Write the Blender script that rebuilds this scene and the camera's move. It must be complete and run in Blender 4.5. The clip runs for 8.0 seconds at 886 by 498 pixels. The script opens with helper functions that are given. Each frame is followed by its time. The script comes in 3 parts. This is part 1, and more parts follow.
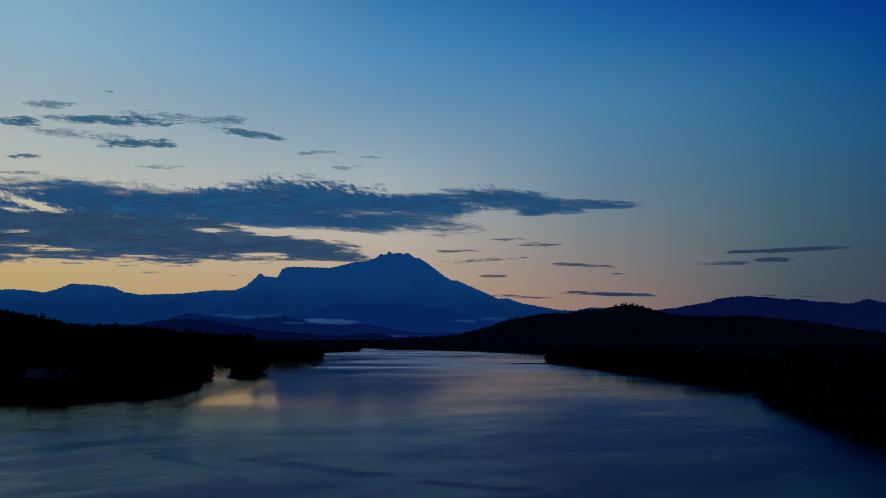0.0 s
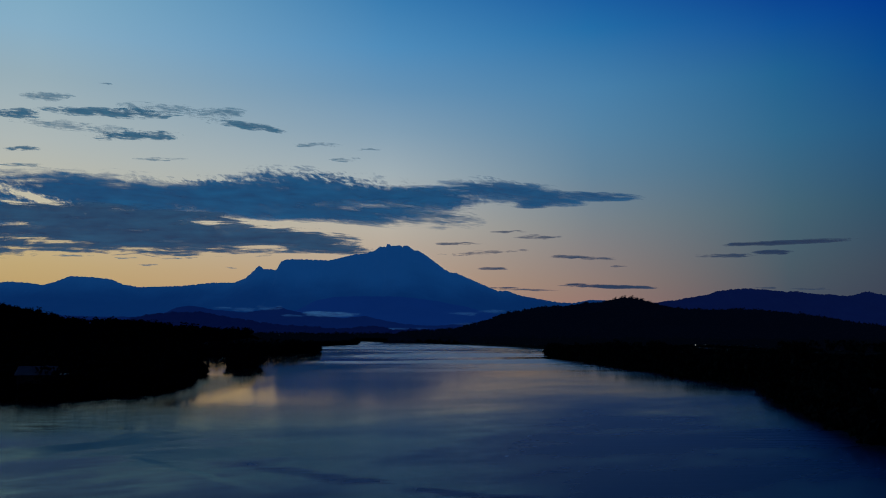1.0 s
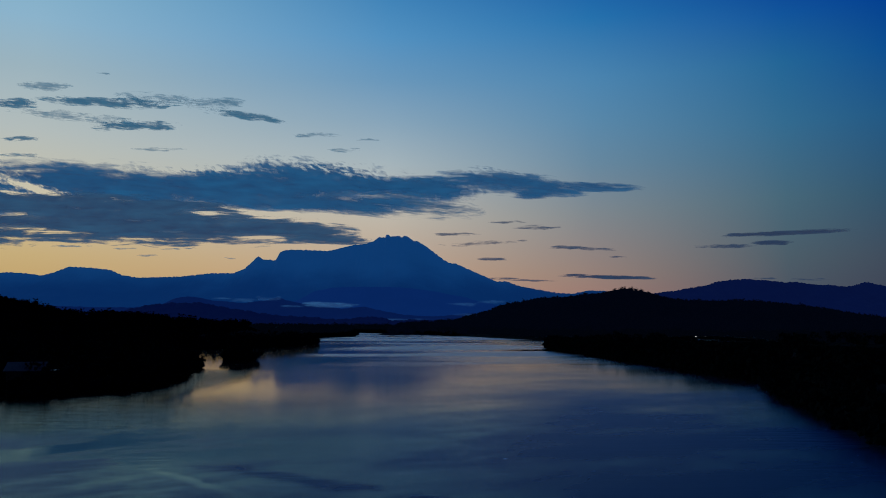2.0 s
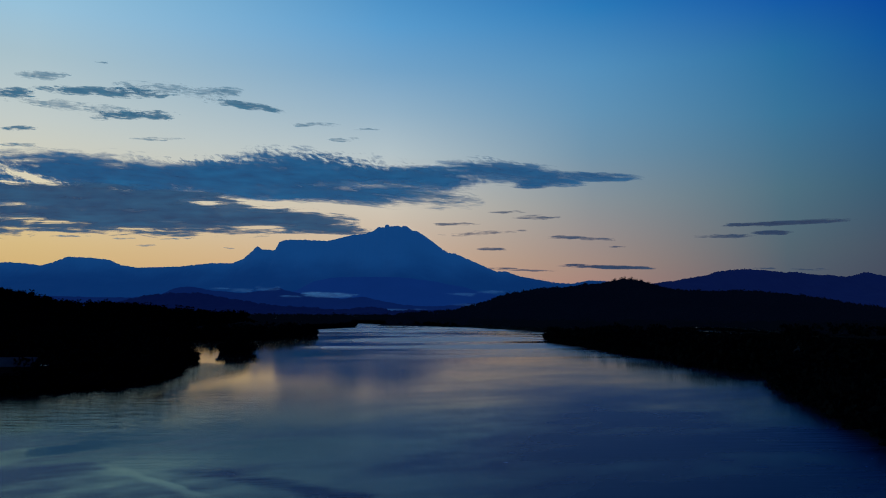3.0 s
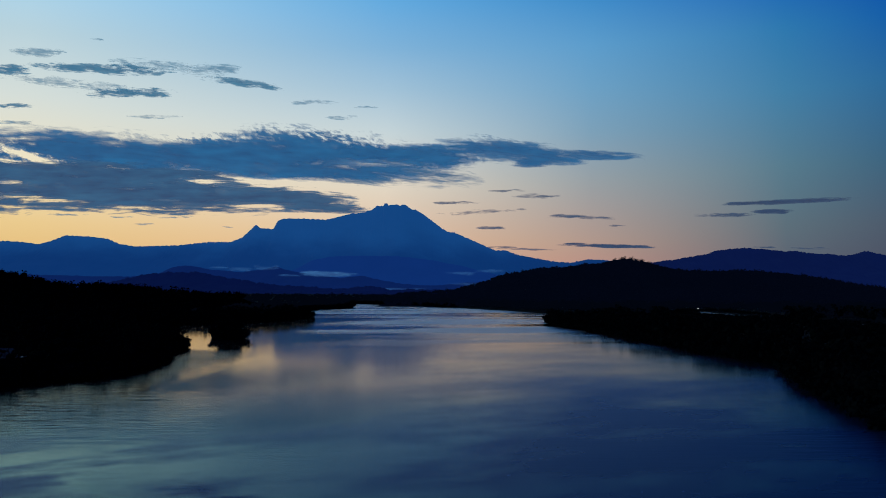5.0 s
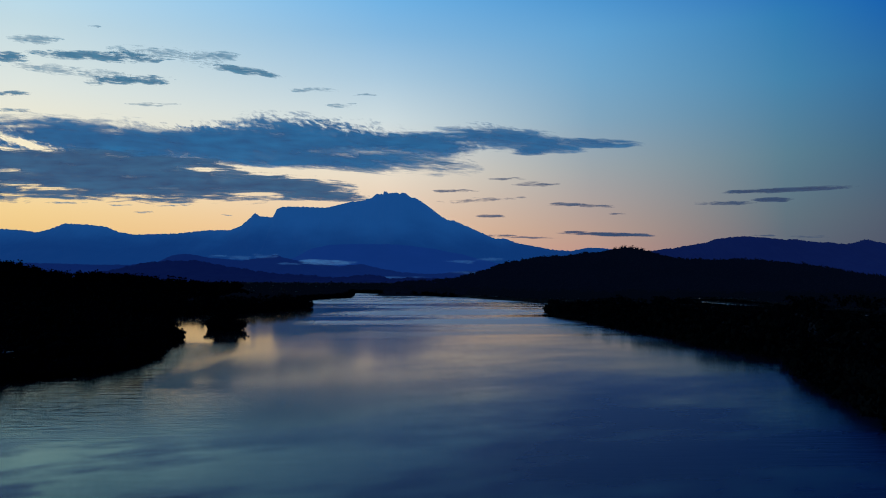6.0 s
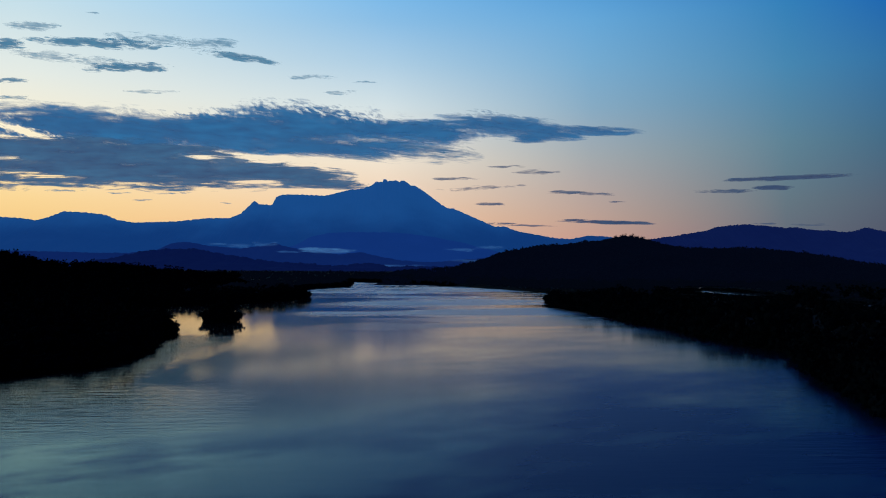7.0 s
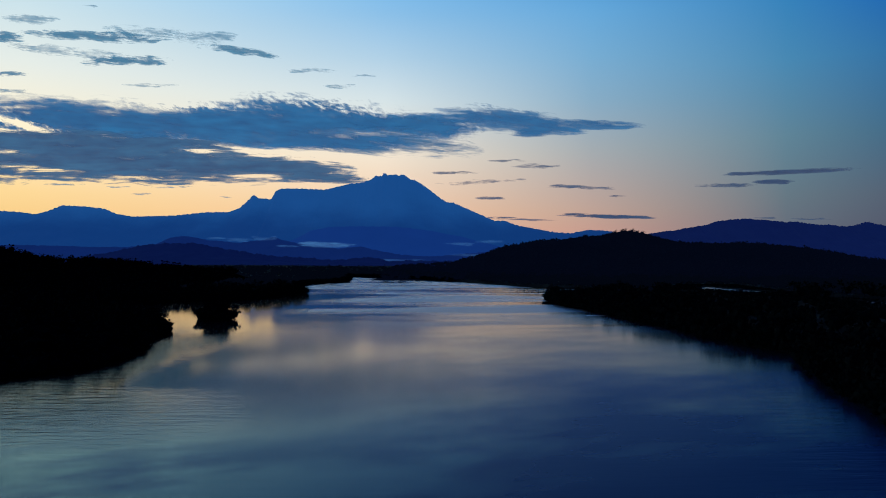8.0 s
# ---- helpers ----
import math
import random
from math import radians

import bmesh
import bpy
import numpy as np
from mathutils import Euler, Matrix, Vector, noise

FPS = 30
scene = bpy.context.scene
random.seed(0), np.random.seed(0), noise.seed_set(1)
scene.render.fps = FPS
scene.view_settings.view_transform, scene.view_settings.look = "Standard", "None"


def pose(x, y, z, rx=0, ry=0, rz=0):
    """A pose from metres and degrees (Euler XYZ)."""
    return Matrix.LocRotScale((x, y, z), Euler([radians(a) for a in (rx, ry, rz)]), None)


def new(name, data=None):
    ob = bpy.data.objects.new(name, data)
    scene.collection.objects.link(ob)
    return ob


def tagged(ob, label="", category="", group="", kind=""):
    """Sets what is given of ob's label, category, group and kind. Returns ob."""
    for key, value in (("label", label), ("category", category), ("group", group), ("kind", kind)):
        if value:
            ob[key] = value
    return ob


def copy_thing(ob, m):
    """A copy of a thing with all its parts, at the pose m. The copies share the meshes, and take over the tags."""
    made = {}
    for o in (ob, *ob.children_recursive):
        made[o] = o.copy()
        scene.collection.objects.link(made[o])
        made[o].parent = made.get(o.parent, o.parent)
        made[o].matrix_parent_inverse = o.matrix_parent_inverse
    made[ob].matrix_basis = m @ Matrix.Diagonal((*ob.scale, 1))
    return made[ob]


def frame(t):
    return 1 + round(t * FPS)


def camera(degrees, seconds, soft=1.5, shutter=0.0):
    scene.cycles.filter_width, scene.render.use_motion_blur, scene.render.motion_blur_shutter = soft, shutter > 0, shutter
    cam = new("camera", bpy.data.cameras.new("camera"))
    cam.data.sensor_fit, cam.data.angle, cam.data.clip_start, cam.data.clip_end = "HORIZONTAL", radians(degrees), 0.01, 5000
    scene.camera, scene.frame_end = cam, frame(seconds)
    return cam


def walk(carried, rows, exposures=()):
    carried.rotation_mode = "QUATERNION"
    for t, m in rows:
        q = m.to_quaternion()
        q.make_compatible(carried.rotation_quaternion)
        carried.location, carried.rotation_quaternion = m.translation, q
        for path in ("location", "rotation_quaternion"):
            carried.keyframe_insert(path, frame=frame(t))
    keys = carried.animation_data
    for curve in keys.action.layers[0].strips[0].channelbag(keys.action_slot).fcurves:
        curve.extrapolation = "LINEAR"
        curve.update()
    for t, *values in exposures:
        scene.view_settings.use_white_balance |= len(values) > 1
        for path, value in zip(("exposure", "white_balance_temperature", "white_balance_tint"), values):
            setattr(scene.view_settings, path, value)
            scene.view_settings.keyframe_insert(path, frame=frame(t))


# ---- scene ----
cam = camera(59.0, 8.0, soft=1.0)
PATH = [
    (0.0, pose(0.00, 0.00, 20.00, 96.180, -0.281, -0.050)),
    (0.5, pose(0.39, 1.83, 20.67, 95.927, -0.277, -0.077)),
    (1.0, pose(0.69, 3.89, 21.33, 95.618, -0.274, -0.103)),
    (1.5, pose(0.93, 6.14, 21.98, 95.281, -0.272, -0.127)),
    (3.0, pose(1.34, 13.83, 23.90, 94.167, -0.271, -0.189)),
    (3.5, pose(1.42, 16.63, 24.55, 93.806, -0.273, -0.207)),
    (4.0, pose(1.50, 19.50, 25.20, 93.383, -0.275, -0.223)),
    (4.5, pose(1.58, 22.43, 25.86, 93.003, -0.279, -0.238)),
    (6.0, pose(1.98, 31.28, 27.93, 91.715, -0.295, -0.272)),
    (6.5, pose(2.22, 34.18, 28.65, 91.286, -0.302, -0.281)),
    (7.0, pose(2.52, 37.01, 29.41, 90.821, -0.310, -0.288)),
    (7.5, pose(2.90, 39.75, 30.19, 90.556, -0.319, -0.293)),
    (8.0, pose(3.37, 42.37, 31.00, 90.374, -0.329, -0.297)),
]
walk(cam, PATH, exposures=[(0.0, -0.64, 6250, 10), (1.5, -0.60, 6250, 10), (3.0, -0.28, 6380, 10), (4.5, -0.05, 6480, 10), (6.0, 0.12, 6580, 11), (8.0, 0.25, 6640, 12)])


# ---- colours and node helpers ----
def lin(r, g, b):
    """Linear colour from 8-bit screen values."""
    return tuple((c / 255 / 12.92) if c <= 10 else ((c / 255 + 0.055) / 1.055) ** 2.4 for c in (r, g, b)) + (1.0,)


class Nodes:
    """A small helper to wire shader nodes."""

    def __init__(self, tree):
        self.tree = tree
        tree.nodes.clear()

    def add(self, kind, **settings):
        node = self.tree.nodes.new(kind)
        if "operation" in settings:
            node.operation = settings["operation"]
        if "use_clamp" in settings:
            node.use_clamp = settings["use_clamp"]
        if "interpolation_type" in settings:
            node.interpolation_type = settings["interpolation_type"]
        if "data_type" in settings:
            node.data_type = settings["data_type"]
        if "blend_type" in settings:
            node.blend_type = settings["blend_type"]
        if "attribute_name" in settings:
            node.attribute_name = settings["attribute_name"]
        return node

    def wire(self, a, b):
        self.tree.links.new(a, b)

    def put(self, socket, value):
        if isinstance(value, bpy.types.NodeSocket):
            self.wire(value, socket)
        else:
            socket.default_value = value

    def math(self, op, a, b=None, c=None, clamp=False):
        n = self.add("ShaderNodeMath", operation=op, use_clamp=clamp)
        for k, v in enumerate((a, b, c)):
            if v is not None:
                self.put(n.inputs[k], v)
        return n.outputs[0]

    def remap(self, v, a, b, c=0.0, d=1.0, smooth=True):
        n = self.add("ShaderNodeMapRange", interpolation_type="SMOOTHSTEP" if smooth else "LINEAR")
        self.put(n.inputs["Value"], v)
        for key, val in (("From Min", a), ("From Max", b), ("To Min", c), ("To Max", d)):
            n.inputs[key].default_value = val
        return n.outputs[0]

    def ramp(self, v, stops, mode="LINEAR"):
        n = self.add("ShaderNodeValToRGB")
        n.color_ramp.interpolation = mode
        el = n.color_ramp.elements
        while len(el) < len(stops):
            el.new(0.5)
        for e, (p, c) in zip(el, stops):
            e.position, e.color = p, c
        self.put(n.inputs[0], v)
        return n.outputs[0]

    def mix(self, f, a, b, blend="MIX"):
        n = self.add("ShaderNodeMix", data_type="RGBA", blend_type=blend)
        self.put(n.inputs[0], f)
        self.put(n.inputs[6], a)
        self.put(n.inputs[7], b)
        return n.outputs[2]

    def noise(self, vector, scale, detail=4.0, rough=0.55, stretch=(1, 1, 1), turn=0.0, lean=0.0):
        m = self.add("ShaderNodeMapping")
        m.inputs["Rotation"].default_value = (0, radians(lean), radians(turn))
        self.wire(vector, m.inputs[0])
        k = self.add("ShaderNodeVectorMath", operation="MULTIPLY")
        self.wire(m.outputs[0], k.inputs[0])
        k.inputs[1].default_value = stretch
        n = self.add("ShaderNodeTexNoise")
        self.wire(k.outputs[0], n.inputs["Vector"])
        n.inputs["Scale"].default_value = scale
        n.inputs["Detail"].default_value = detail
        n.inputs["Roughness"].default_value = rough
        return n.outputs[0]


# ---- sky before sunrise ----
world = bpy.data.worlds.new("dawn_sky")
scene.world = world
world.use_nodes = True
w = Nodes(world.node_tree)
coord = w.add("ShaderNodeTexCoord").outputs["Generated"]
xyz = w.add("ShaderNodeSeparateXYZ")
w.wire(coord, xyz.inputs[0])
az = w.math("MULTIPLY", w.math("ARCTAN2", xyz.outputs[0], xyz.outputs[1]), 180 / math.pi)
el = w.math("DIVIDE", w.math("MULTIPLY", w.math("ARCSINE", xyz.outputs[2]), 180 / math.pi), 90.0, clamp=True)


def sky_ramp(*stops):
    return w.ramp(el, [(a / 90, lin(*c)) for a, c in stops])


toward_sun = sky_ramp((0, (223, 177, 106)), (4, (234, 203, 143)), (8, (236, 226, 196)), (12, (212, 221, 216)),
                      (16, (184, 210, 220)), (19, (166, 210, 235)), (24, (140, 200, 230)), (34, (60, 120, 180)), (55, (7, 22, 62)), (90, (3, 9, 28)))
ahead = sky_ramp((0, (218, 157, 128)), (3, (226, 188, 154)), (7, (223, 212, 194)), (11, (197, 212, 216)), (14, (162, 194, 215)),
                 (17, (127, 178, 216)), (20, (100, 170, 222)), (24, (66, 146, 208)), (34, (22, 74, 150)), (55, (5, 18, 58)), (90, (3, 9, 28)))
flank = sky_ramp((0, (188, 136, 124)), (3, (176, 150, 138)), (7.5, (150, 159, 164)), (11, (124, 160, 184)), (14, (108, 160, 196)),
                 (17, (92, 156, 203)), (21, (50, 134, 200)), (25, (24, 98, 186)), (34, (7, 40, 120)), (55, (4, 15, 50)), (90, (3, 9, 28)))
aside = sky_ramp((0, (94, 91, 105)), (4, (92, 110, 121)), (8, (86, 122, 140)), (13, (64, 126, 166)), (17, (46, 120, 174)),
                 (20, (27, 101, 180)), (24, (8, 58, 165)), (34, (3, 24, 100)), (55, (3, 12, 42)), (90, (3, 9, 28)))
far_aside = sky_ramp((0, (72, 72, 90)), (4, (74, 87, 105)), (8, (56, 96, 124)), (13, (40, 102, 152)), (17, (16, 90, 166)),
                     (21, (7, 68, 166)), (25, (4, 42, 146)), (34, (3, 18, 84)), (55, (3, 10, 36)), (90, (3, 9, 28)))
behind = sky_ramp((0, (17, 36, 90)), (25, (13, 29, 78)), (50, (4, 12, 40)), (90, (3, 9, 28)))
front = toward_sun
for a, b, tone in ((-28, -4, ahead), (-4, 11, flank), (11, 24, aside), (24, 31, far_aside)):
    front = w.mix(w.remap(az, a, b, smooth=False), front, tone)
round_about = w.math("ABSOLUTE", w.math("ADD", az, 25.0))
sky = w.mix(w.remap(round_about, 55, 120), front, behind)
back = w.add("ShaderNodeBackground")
w.wire(sky, back.inputs[0])
back.inputs[1].default_value = 1.0
w.wire(back.outputs[0], w.add("ShaderNodeOutputWorld").inputs[0])


# ---- materials ----
def material(name):
    m = bpy.data.materials.new(name)
    m.use_nodes = True
    n = Nodes(m.node_tree)
    out = n.add("ShaderNodeOutputMaterial")
    return m, n, out


def surface(name, dark, light, scale, rough=0.8, bump=0.3, metal=0.0, spec=0.3, vary=0.0):
    m, n, out = material(name)
    b = n.add("ShaderNodeBsdfPrincipled")
    c = n.add("ShaderNodeTexCoord").outputs["Object"]
    big, fine = n.noise(c, scale * 0.12, 3), n.noise(c, scale, 6)
    v = n.math("ADD", n.math("MULTIPLY", big, 0.55), n.math("MULTIPLY", fine, 0.45))
    col = n.ramp(v, [(0.3, (*dark, 1)), (0.7, (*light, 1))])
    if vary:
        info = n.add("ShaderNodeObjectInfo").outputs["Random"]
        hsv = n.add("ShaderNodeHueSaturation")
        n.wire(col, hsv.inputs["Color"])
        n.wire(n.remap(info, 0, 1, 1 - vary, 1 + vary, smooth=False), hsv.inputs["Value"])
        col = hsv.outputs[0]
    n.wire(col, b.inputs["Base Color"])
    n.wire(n.remap(fine, 0.2, 0.8, rough - 0.1, min(1, rough + 0.1), smooth=False), b.inputs["Roughness"])
    b.inputs["Metallic"].default_value = metal
    b.inputs["Specular IOR Level"].default_value = spec
    if bump:
        bp = n.add("ShaderNodeBump")
        bp.inputs["Strength"].default_value = bump
        n.wire(fine, bp.inputs["Height"])
        n.wire(bp.outputs[0], b.inputs["Normal"])
    n.wire(b.outputs[0], out.inputs[0])
    return m


def distance_surface(name, rock, airlight, strength, scale, glow_span=None):
    """Far land for the backdrop: dark rock and forest, with bluish air haze painted on as a glow."""
    m, n, out = material(name)
    c = n.add("ShaderNodeTexCoord").outputs["Object"]
    v = n.noise(c, scale, 6)
    d = n.add("ShaderNodeBsdfDiffuse")
    n.wire(n.ramp(v, [(0.35, (*[k * 0.6 for k in rock], 1)), (0.65, (*rock, 1))]), d.inputs[0])
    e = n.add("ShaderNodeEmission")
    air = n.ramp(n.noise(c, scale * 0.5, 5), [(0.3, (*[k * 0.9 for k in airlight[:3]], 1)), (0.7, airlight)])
    if glow_span:
        # haze glow painted dimmer over the forested lower slopes than the granite above
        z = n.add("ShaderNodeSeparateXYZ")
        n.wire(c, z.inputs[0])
        up = n.remap(n.math("ADD", z.outputs[2], n.math("MULTIPLY", n.math("SUBTRACT", v, 0.5), 160.0)), *glow_span)
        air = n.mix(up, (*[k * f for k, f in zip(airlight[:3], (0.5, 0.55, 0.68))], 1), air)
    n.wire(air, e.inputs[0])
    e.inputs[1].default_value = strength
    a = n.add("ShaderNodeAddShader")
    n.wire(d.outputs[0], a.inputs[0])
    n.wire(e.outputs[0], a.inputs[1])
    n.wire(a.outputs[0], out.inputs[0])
    return m


def vapour(name, tint, airlight, size, ragged=1.0, soft=0.5, dense=1.0, streak=0.4, lean=6.0, mackerel=0.0):
    """Cloud and mist: scattering vapour with a painted glow, whose cover follows the sheet's density, frayed at three
    sizes, with ripples where the sheet is rippled.
    """
    m, n, out = material(name)
    rnd = n.add("ShaderNodeObjectInfo").outputs["Random"]
    comb = n.add("ShaderNodeCombineXYZ")
    n.wire(n.math("MULTIPLY", rnd, 4000.0), comb.inputs[0])
    n.wire(n.math("MULTIPLY", rnd, 1700.0), comb.inputs[2])
    shift = n.add("ShaderNodeVectorMath", operation="ADD")
    n.wire(n.add("ShaderNodeTexCoord").outputs["Object"], shift.inputs[0])
    n.wire(comb.outputs[0], shift.inputs[1])
    # slow warp, so that the strands bend
    warp = n.add("ShaderNodeTexNoise")
    n.wire(shift.outputs[0], warp.inputs["Vector"])
    warp.inputs["Scale"].default_value = 0.35 / size
    push = n.add("ShaderNodeVectorMath", operation="MULTIPLY_ADD")
    n.wire(warp.outputs["Color"], push.inputs[0])
    push.inputs[1].default_value = (size * 0.9, 0, size * 0.5)
    n.wire(shift.outputs[0], push.inputs[2])
    p = push.outputs[0]
    density = n.add("ShaderNodeAttribute", attribute_name="vapour_depth").outputs["Fac"]
    coarse = n.noise(p, 1 / size, 4, 0.55, (0.32, 1, 1.3), 0, lean)
    fine = n.noise(p, 3.2 / size, 3, 0.55, (0.34, 1, 1.4), 0, lean)
    strand = n.noise(p, 3.0 / size, 5, 0.6, (0.10, 1, 2.0), 0, lean * 0.6)
    frayed = n.math("MULTIPLY_ADD", n.math("SUBTRACT", coarse, 0.5), 2.4, n.math("MULTIPLY", n.math("SUBTRACT", fine, 0.5), 1.8))
    frayed = n.math("ADD", frayed, n.math("MULTIPLY", n.math("SUBTRACT", strand, 0.5), 2.4 * streak))
    body = n.math("MULTIPLY_ADD", frayed, ragged, density)
    if mackerel:
        ripple = n.add("ShaderNodeAttribute", attribute_name="vapour_ripple").outputs["Fac"]
        flecks = n.noise(p, 5.5 / size, 3, 0.55, (0.45, 1, 1.1), 0, -30)
        body = n.math("SUBTRACT", body, n.math("MULTIPLY", n.math("MULTIPLY", ripple, n.remap(flecks, 0.34, 0.78)), mackerel))
    cover = n.remap(body, 0.0, soft, 0.0, dense)
    d, t = n.add("ShaderNodeBsdfDiffuse"), n.add("ShaderNodeBsdfTranslucent")
    d.inputs[0].default_value = t.inputs[0].default_value = (*tint, 1)
    s = n.add("ShaderNodeMixShader")
    s.inputs[0].default_value = 0.5
    n.wire(d.outputs[0], s.inputs[1])
    n.wire(t.outputs[0], s.inputs[2])
    # airlight painted as emission, from darker slate to lighter teal
    e = n.add("ShaderNodeEmission")
    shade = n.math("ADD", n.math("MULTIPLY", coarse, 0.35), n.math("ADD", n.math("MULTIPLY", fine, 0.35), n.math("MULTIPLY", strand, 0.30)))
    slate, teal = [k * f for k, f in zip(airlight, (0.85, 0.68, 0.74))], [k * f for k, f in zip(airlight, (1.20, 1.42, 1.28))]
    n.wire(n.ramp(shade, [(0.36, (*slate, 1)), (0.64, (*teal, 1))]), e.inputs[0])
    lit = n.add("ShaderNodeAddShader")
    n.wire(s.outputs[0], lit.inputs[0])
    n.wire(e.outputs[0], lit.inputs[1])
    clear = n.add("ShaderNodeBsdfTransparent")
    o = n.add("ShaderNodeMixShader")
    n.wire(cover, o.inputs[0])
    n.wire(clear.outputs[0], o.inputs[1])
    n.wire(lit.outputs[0], o.inputs[2])
    n.wire(o.outputs[0], out.inputs[0])
    return m


def water_surface():
    """River water: calm in the lee of the mangroves, ruffled by the breeze in mid-stream, streaked far up the reach."""
    m, n, out = material("river_water")
    c = n.add("ShaderNodeTexCoord").outputs["Object"]
    wind = n.add("ShaderNodeAttribute", attribute_name="wind").outputs["Fac"]
    reach = n.add("ShaderNodeAttribute", attribute_name="reach").outputs["Fac"]
    ruffle = n.add("ShaderNodeAttribute", attribute_name="ruffle").outputs["Fac"]
    pos = n.add("ShaderNodeSeparateXYZ")
    n.wire(c, pos.inputs[0])
    # cat's-paws near by, long slicks and bands up the reach
    paws = n.noise(c, 0.028, 5, 0.62, (0.5, 1.0, 1), -30)
    slick = n.noise(c, 0.022, 4, 0.6, (0.13, 0.75, 1), -8)
    patch = n.noise(c, 0.008, 3, 0.5, (0.7, 1.0, 1), 15)
    gusts = wind
    wind = n.math("MULTIPLY", wind, n.remap(n.math("MULTIPLY_ADD", patch, 0.4, n.math("MULTIPLY", paws, 0.6)), 0.40, 0.60, 0.60, 1.08))
    gusty = n.add("ShaderNodeAttribute", attribute_name="gusty").outputs["Fac"]
    wind = n.math("ADD", wind, n.math("MULTIPLY", n.math("MULTIPLY", gusty, n.remap(paws, 0.42, 0.56)), 0.75))
    wind = n.math("ADD", wind, n.math("MULTIPLY", reach, n.remap(slick, 0.42, 0.60, -0.35, 1.0)))
    # an old wake: a strip of broken ripples slanting across the stream, and a smooth slick beside it
    bow = n.math("ADD", n.math("MULTIPLY_ADD", pos.outputs[0], 0.565, -109.0), pos.outputs[1])
    bow = n.math("ADD", bow, n.math("MULTIPLY", n.math("SUBTRACT", n.noise(c, 0.035, 4), 0.5), 16.0))
    fade = n.math("MULTIPLY", n.remap(pos.outputs[0], -50, -26), n.remap(n.noise(c, 0.16, 3, 0.6, (0.6, 1.0, 1)), 0.36, 0.58))
    broken = n.math("MULTIPLY", n.math("MULTIPLY", n.remap(bow, -5.0, -0.5), n.remap(bow, 4.0, 0.5)), fade)
    side = n.math("ADD", n.math("MULTIPLY_ADD", pos.outputs[0], 0.95, -87.5), pos.outputs[1])
    side = n.math("ADD", side, n.math("MULTIPLY", n.math("SUBTRACT", n.noise(c, 0.09, 4), 0.5), 5.0))
    smooth = n.math("MULTIPLY", n.math("MULTIPLY", n.remap(side, -3.2, -0.3), n.remap(side, 1.4, 0.1)),
                    n.math("MULTIPLY", n.remap(pos.outputs[0], -18, -36), n.remap(pos.outputs[0], -54, -46)))
    wind = n.math("ADD", wind, n.math("MULTIPLY", broken, 0.35))
    wind = n.math("MULTIPLY", wind, n.math("MULTIPLY_ADD", smooth, -0.7, 1.0))
    small = n.noise(c, 1.6, 4, 0.6, (0.22, 1.0, 1), -6)
    swell = n.noise(c, 0.50, 2, 0.5, (0.18, 1.0, 1), -4)
    rise = n.math("ADD", n.math("MULTIPLY", ruffle, 0.085), n.math("MULTIPLY_ADD", broken, 0.03, 0.0008))
    h = n.math("MULTIPLY", n.math("MULTIPLY_ADD", swell, 4.0, n.math("SUBTRACT", small, 2.5)), n.math("MULTIPLY_ADD", gusts, 0.005, rise))
    bp = n.add("ShaderNodeBump")
    bp.inputs["Strength"].default_value = 1.0
    bp.inputs["Distance"].default_value = 1.0
    n.wire(h, bp.inputs["Height"])
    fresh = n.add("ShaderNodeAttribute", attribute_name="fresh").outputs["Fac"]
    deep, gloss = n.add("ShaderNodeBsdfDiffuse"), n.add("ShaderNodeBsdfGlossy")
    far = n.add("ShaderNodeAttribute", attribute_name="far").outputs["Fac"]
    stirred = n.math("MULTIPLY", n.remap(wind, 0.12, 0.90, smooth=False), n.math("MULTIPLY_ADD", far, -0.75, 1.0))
    # body colour painted near black where calm, so bank reflections stay dark
    body_blue = n.ramp(patch, [(0.35, (0.006, 0.017, 0.052, 1)), (0.65, (0.007, 0.021, 0.064, 1))])
    n.wire(n.mix(stirred, (0.001, 0.004, 0.012, 1), body_blue), deep.inputs["Color"])
    # Painted reflection tint: gold in the inlet, teal near by, dim blue where windy.
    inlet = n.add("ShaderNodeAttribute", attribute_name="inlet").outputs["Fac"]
    mirror_tint = n.mix(fresh, n.mix(inlet, (0.94, 0.89, 0.86, 1), (0.98, 0.90, 0.74, 1)), (0.57, 0.92, 1.0, 1))
    n.wire(n.mix(stirred, mirror_tint, (0.24, 0.35, 0.59, 1)), gloss.inputs["Color"])
    n.wire(n.math("MULTIPLY_ADD", wind, WATER_ROUGH[1], WATER_ROUGH[0]), gloss.inputs["Roughness"])
    n.wire(bp.outputs[0], gloss.inputs["Normal"])
    edge = n.add("ShaderNodeFresnel")
    edge.inputs["IOR"].default_value = 1.33
    n.wire(bp.outputs[0], edge.inputs["Normal"])
    both = n.add("ShaderNodeMixShader")
    n.wire(edge.outputs[0], both.inputs[0])
    n.wire(deep.outputs[0], both.inputs[1])
    n.wire(gloss.outputs[0], both.inputs[2])
    n.wire(both.outputs[0], out.inputs[0])
    return m


def lamp_glow(name, colour, strength):
    m, n, out = material(name)
    e = n.add("ShaderNodeEmission")
    e.inputs[0].default_value = (*colour, 1)
    e.inputs[1].default_value = strength
    n.wire(e.outputs[0], out.inputs[0])
    return m


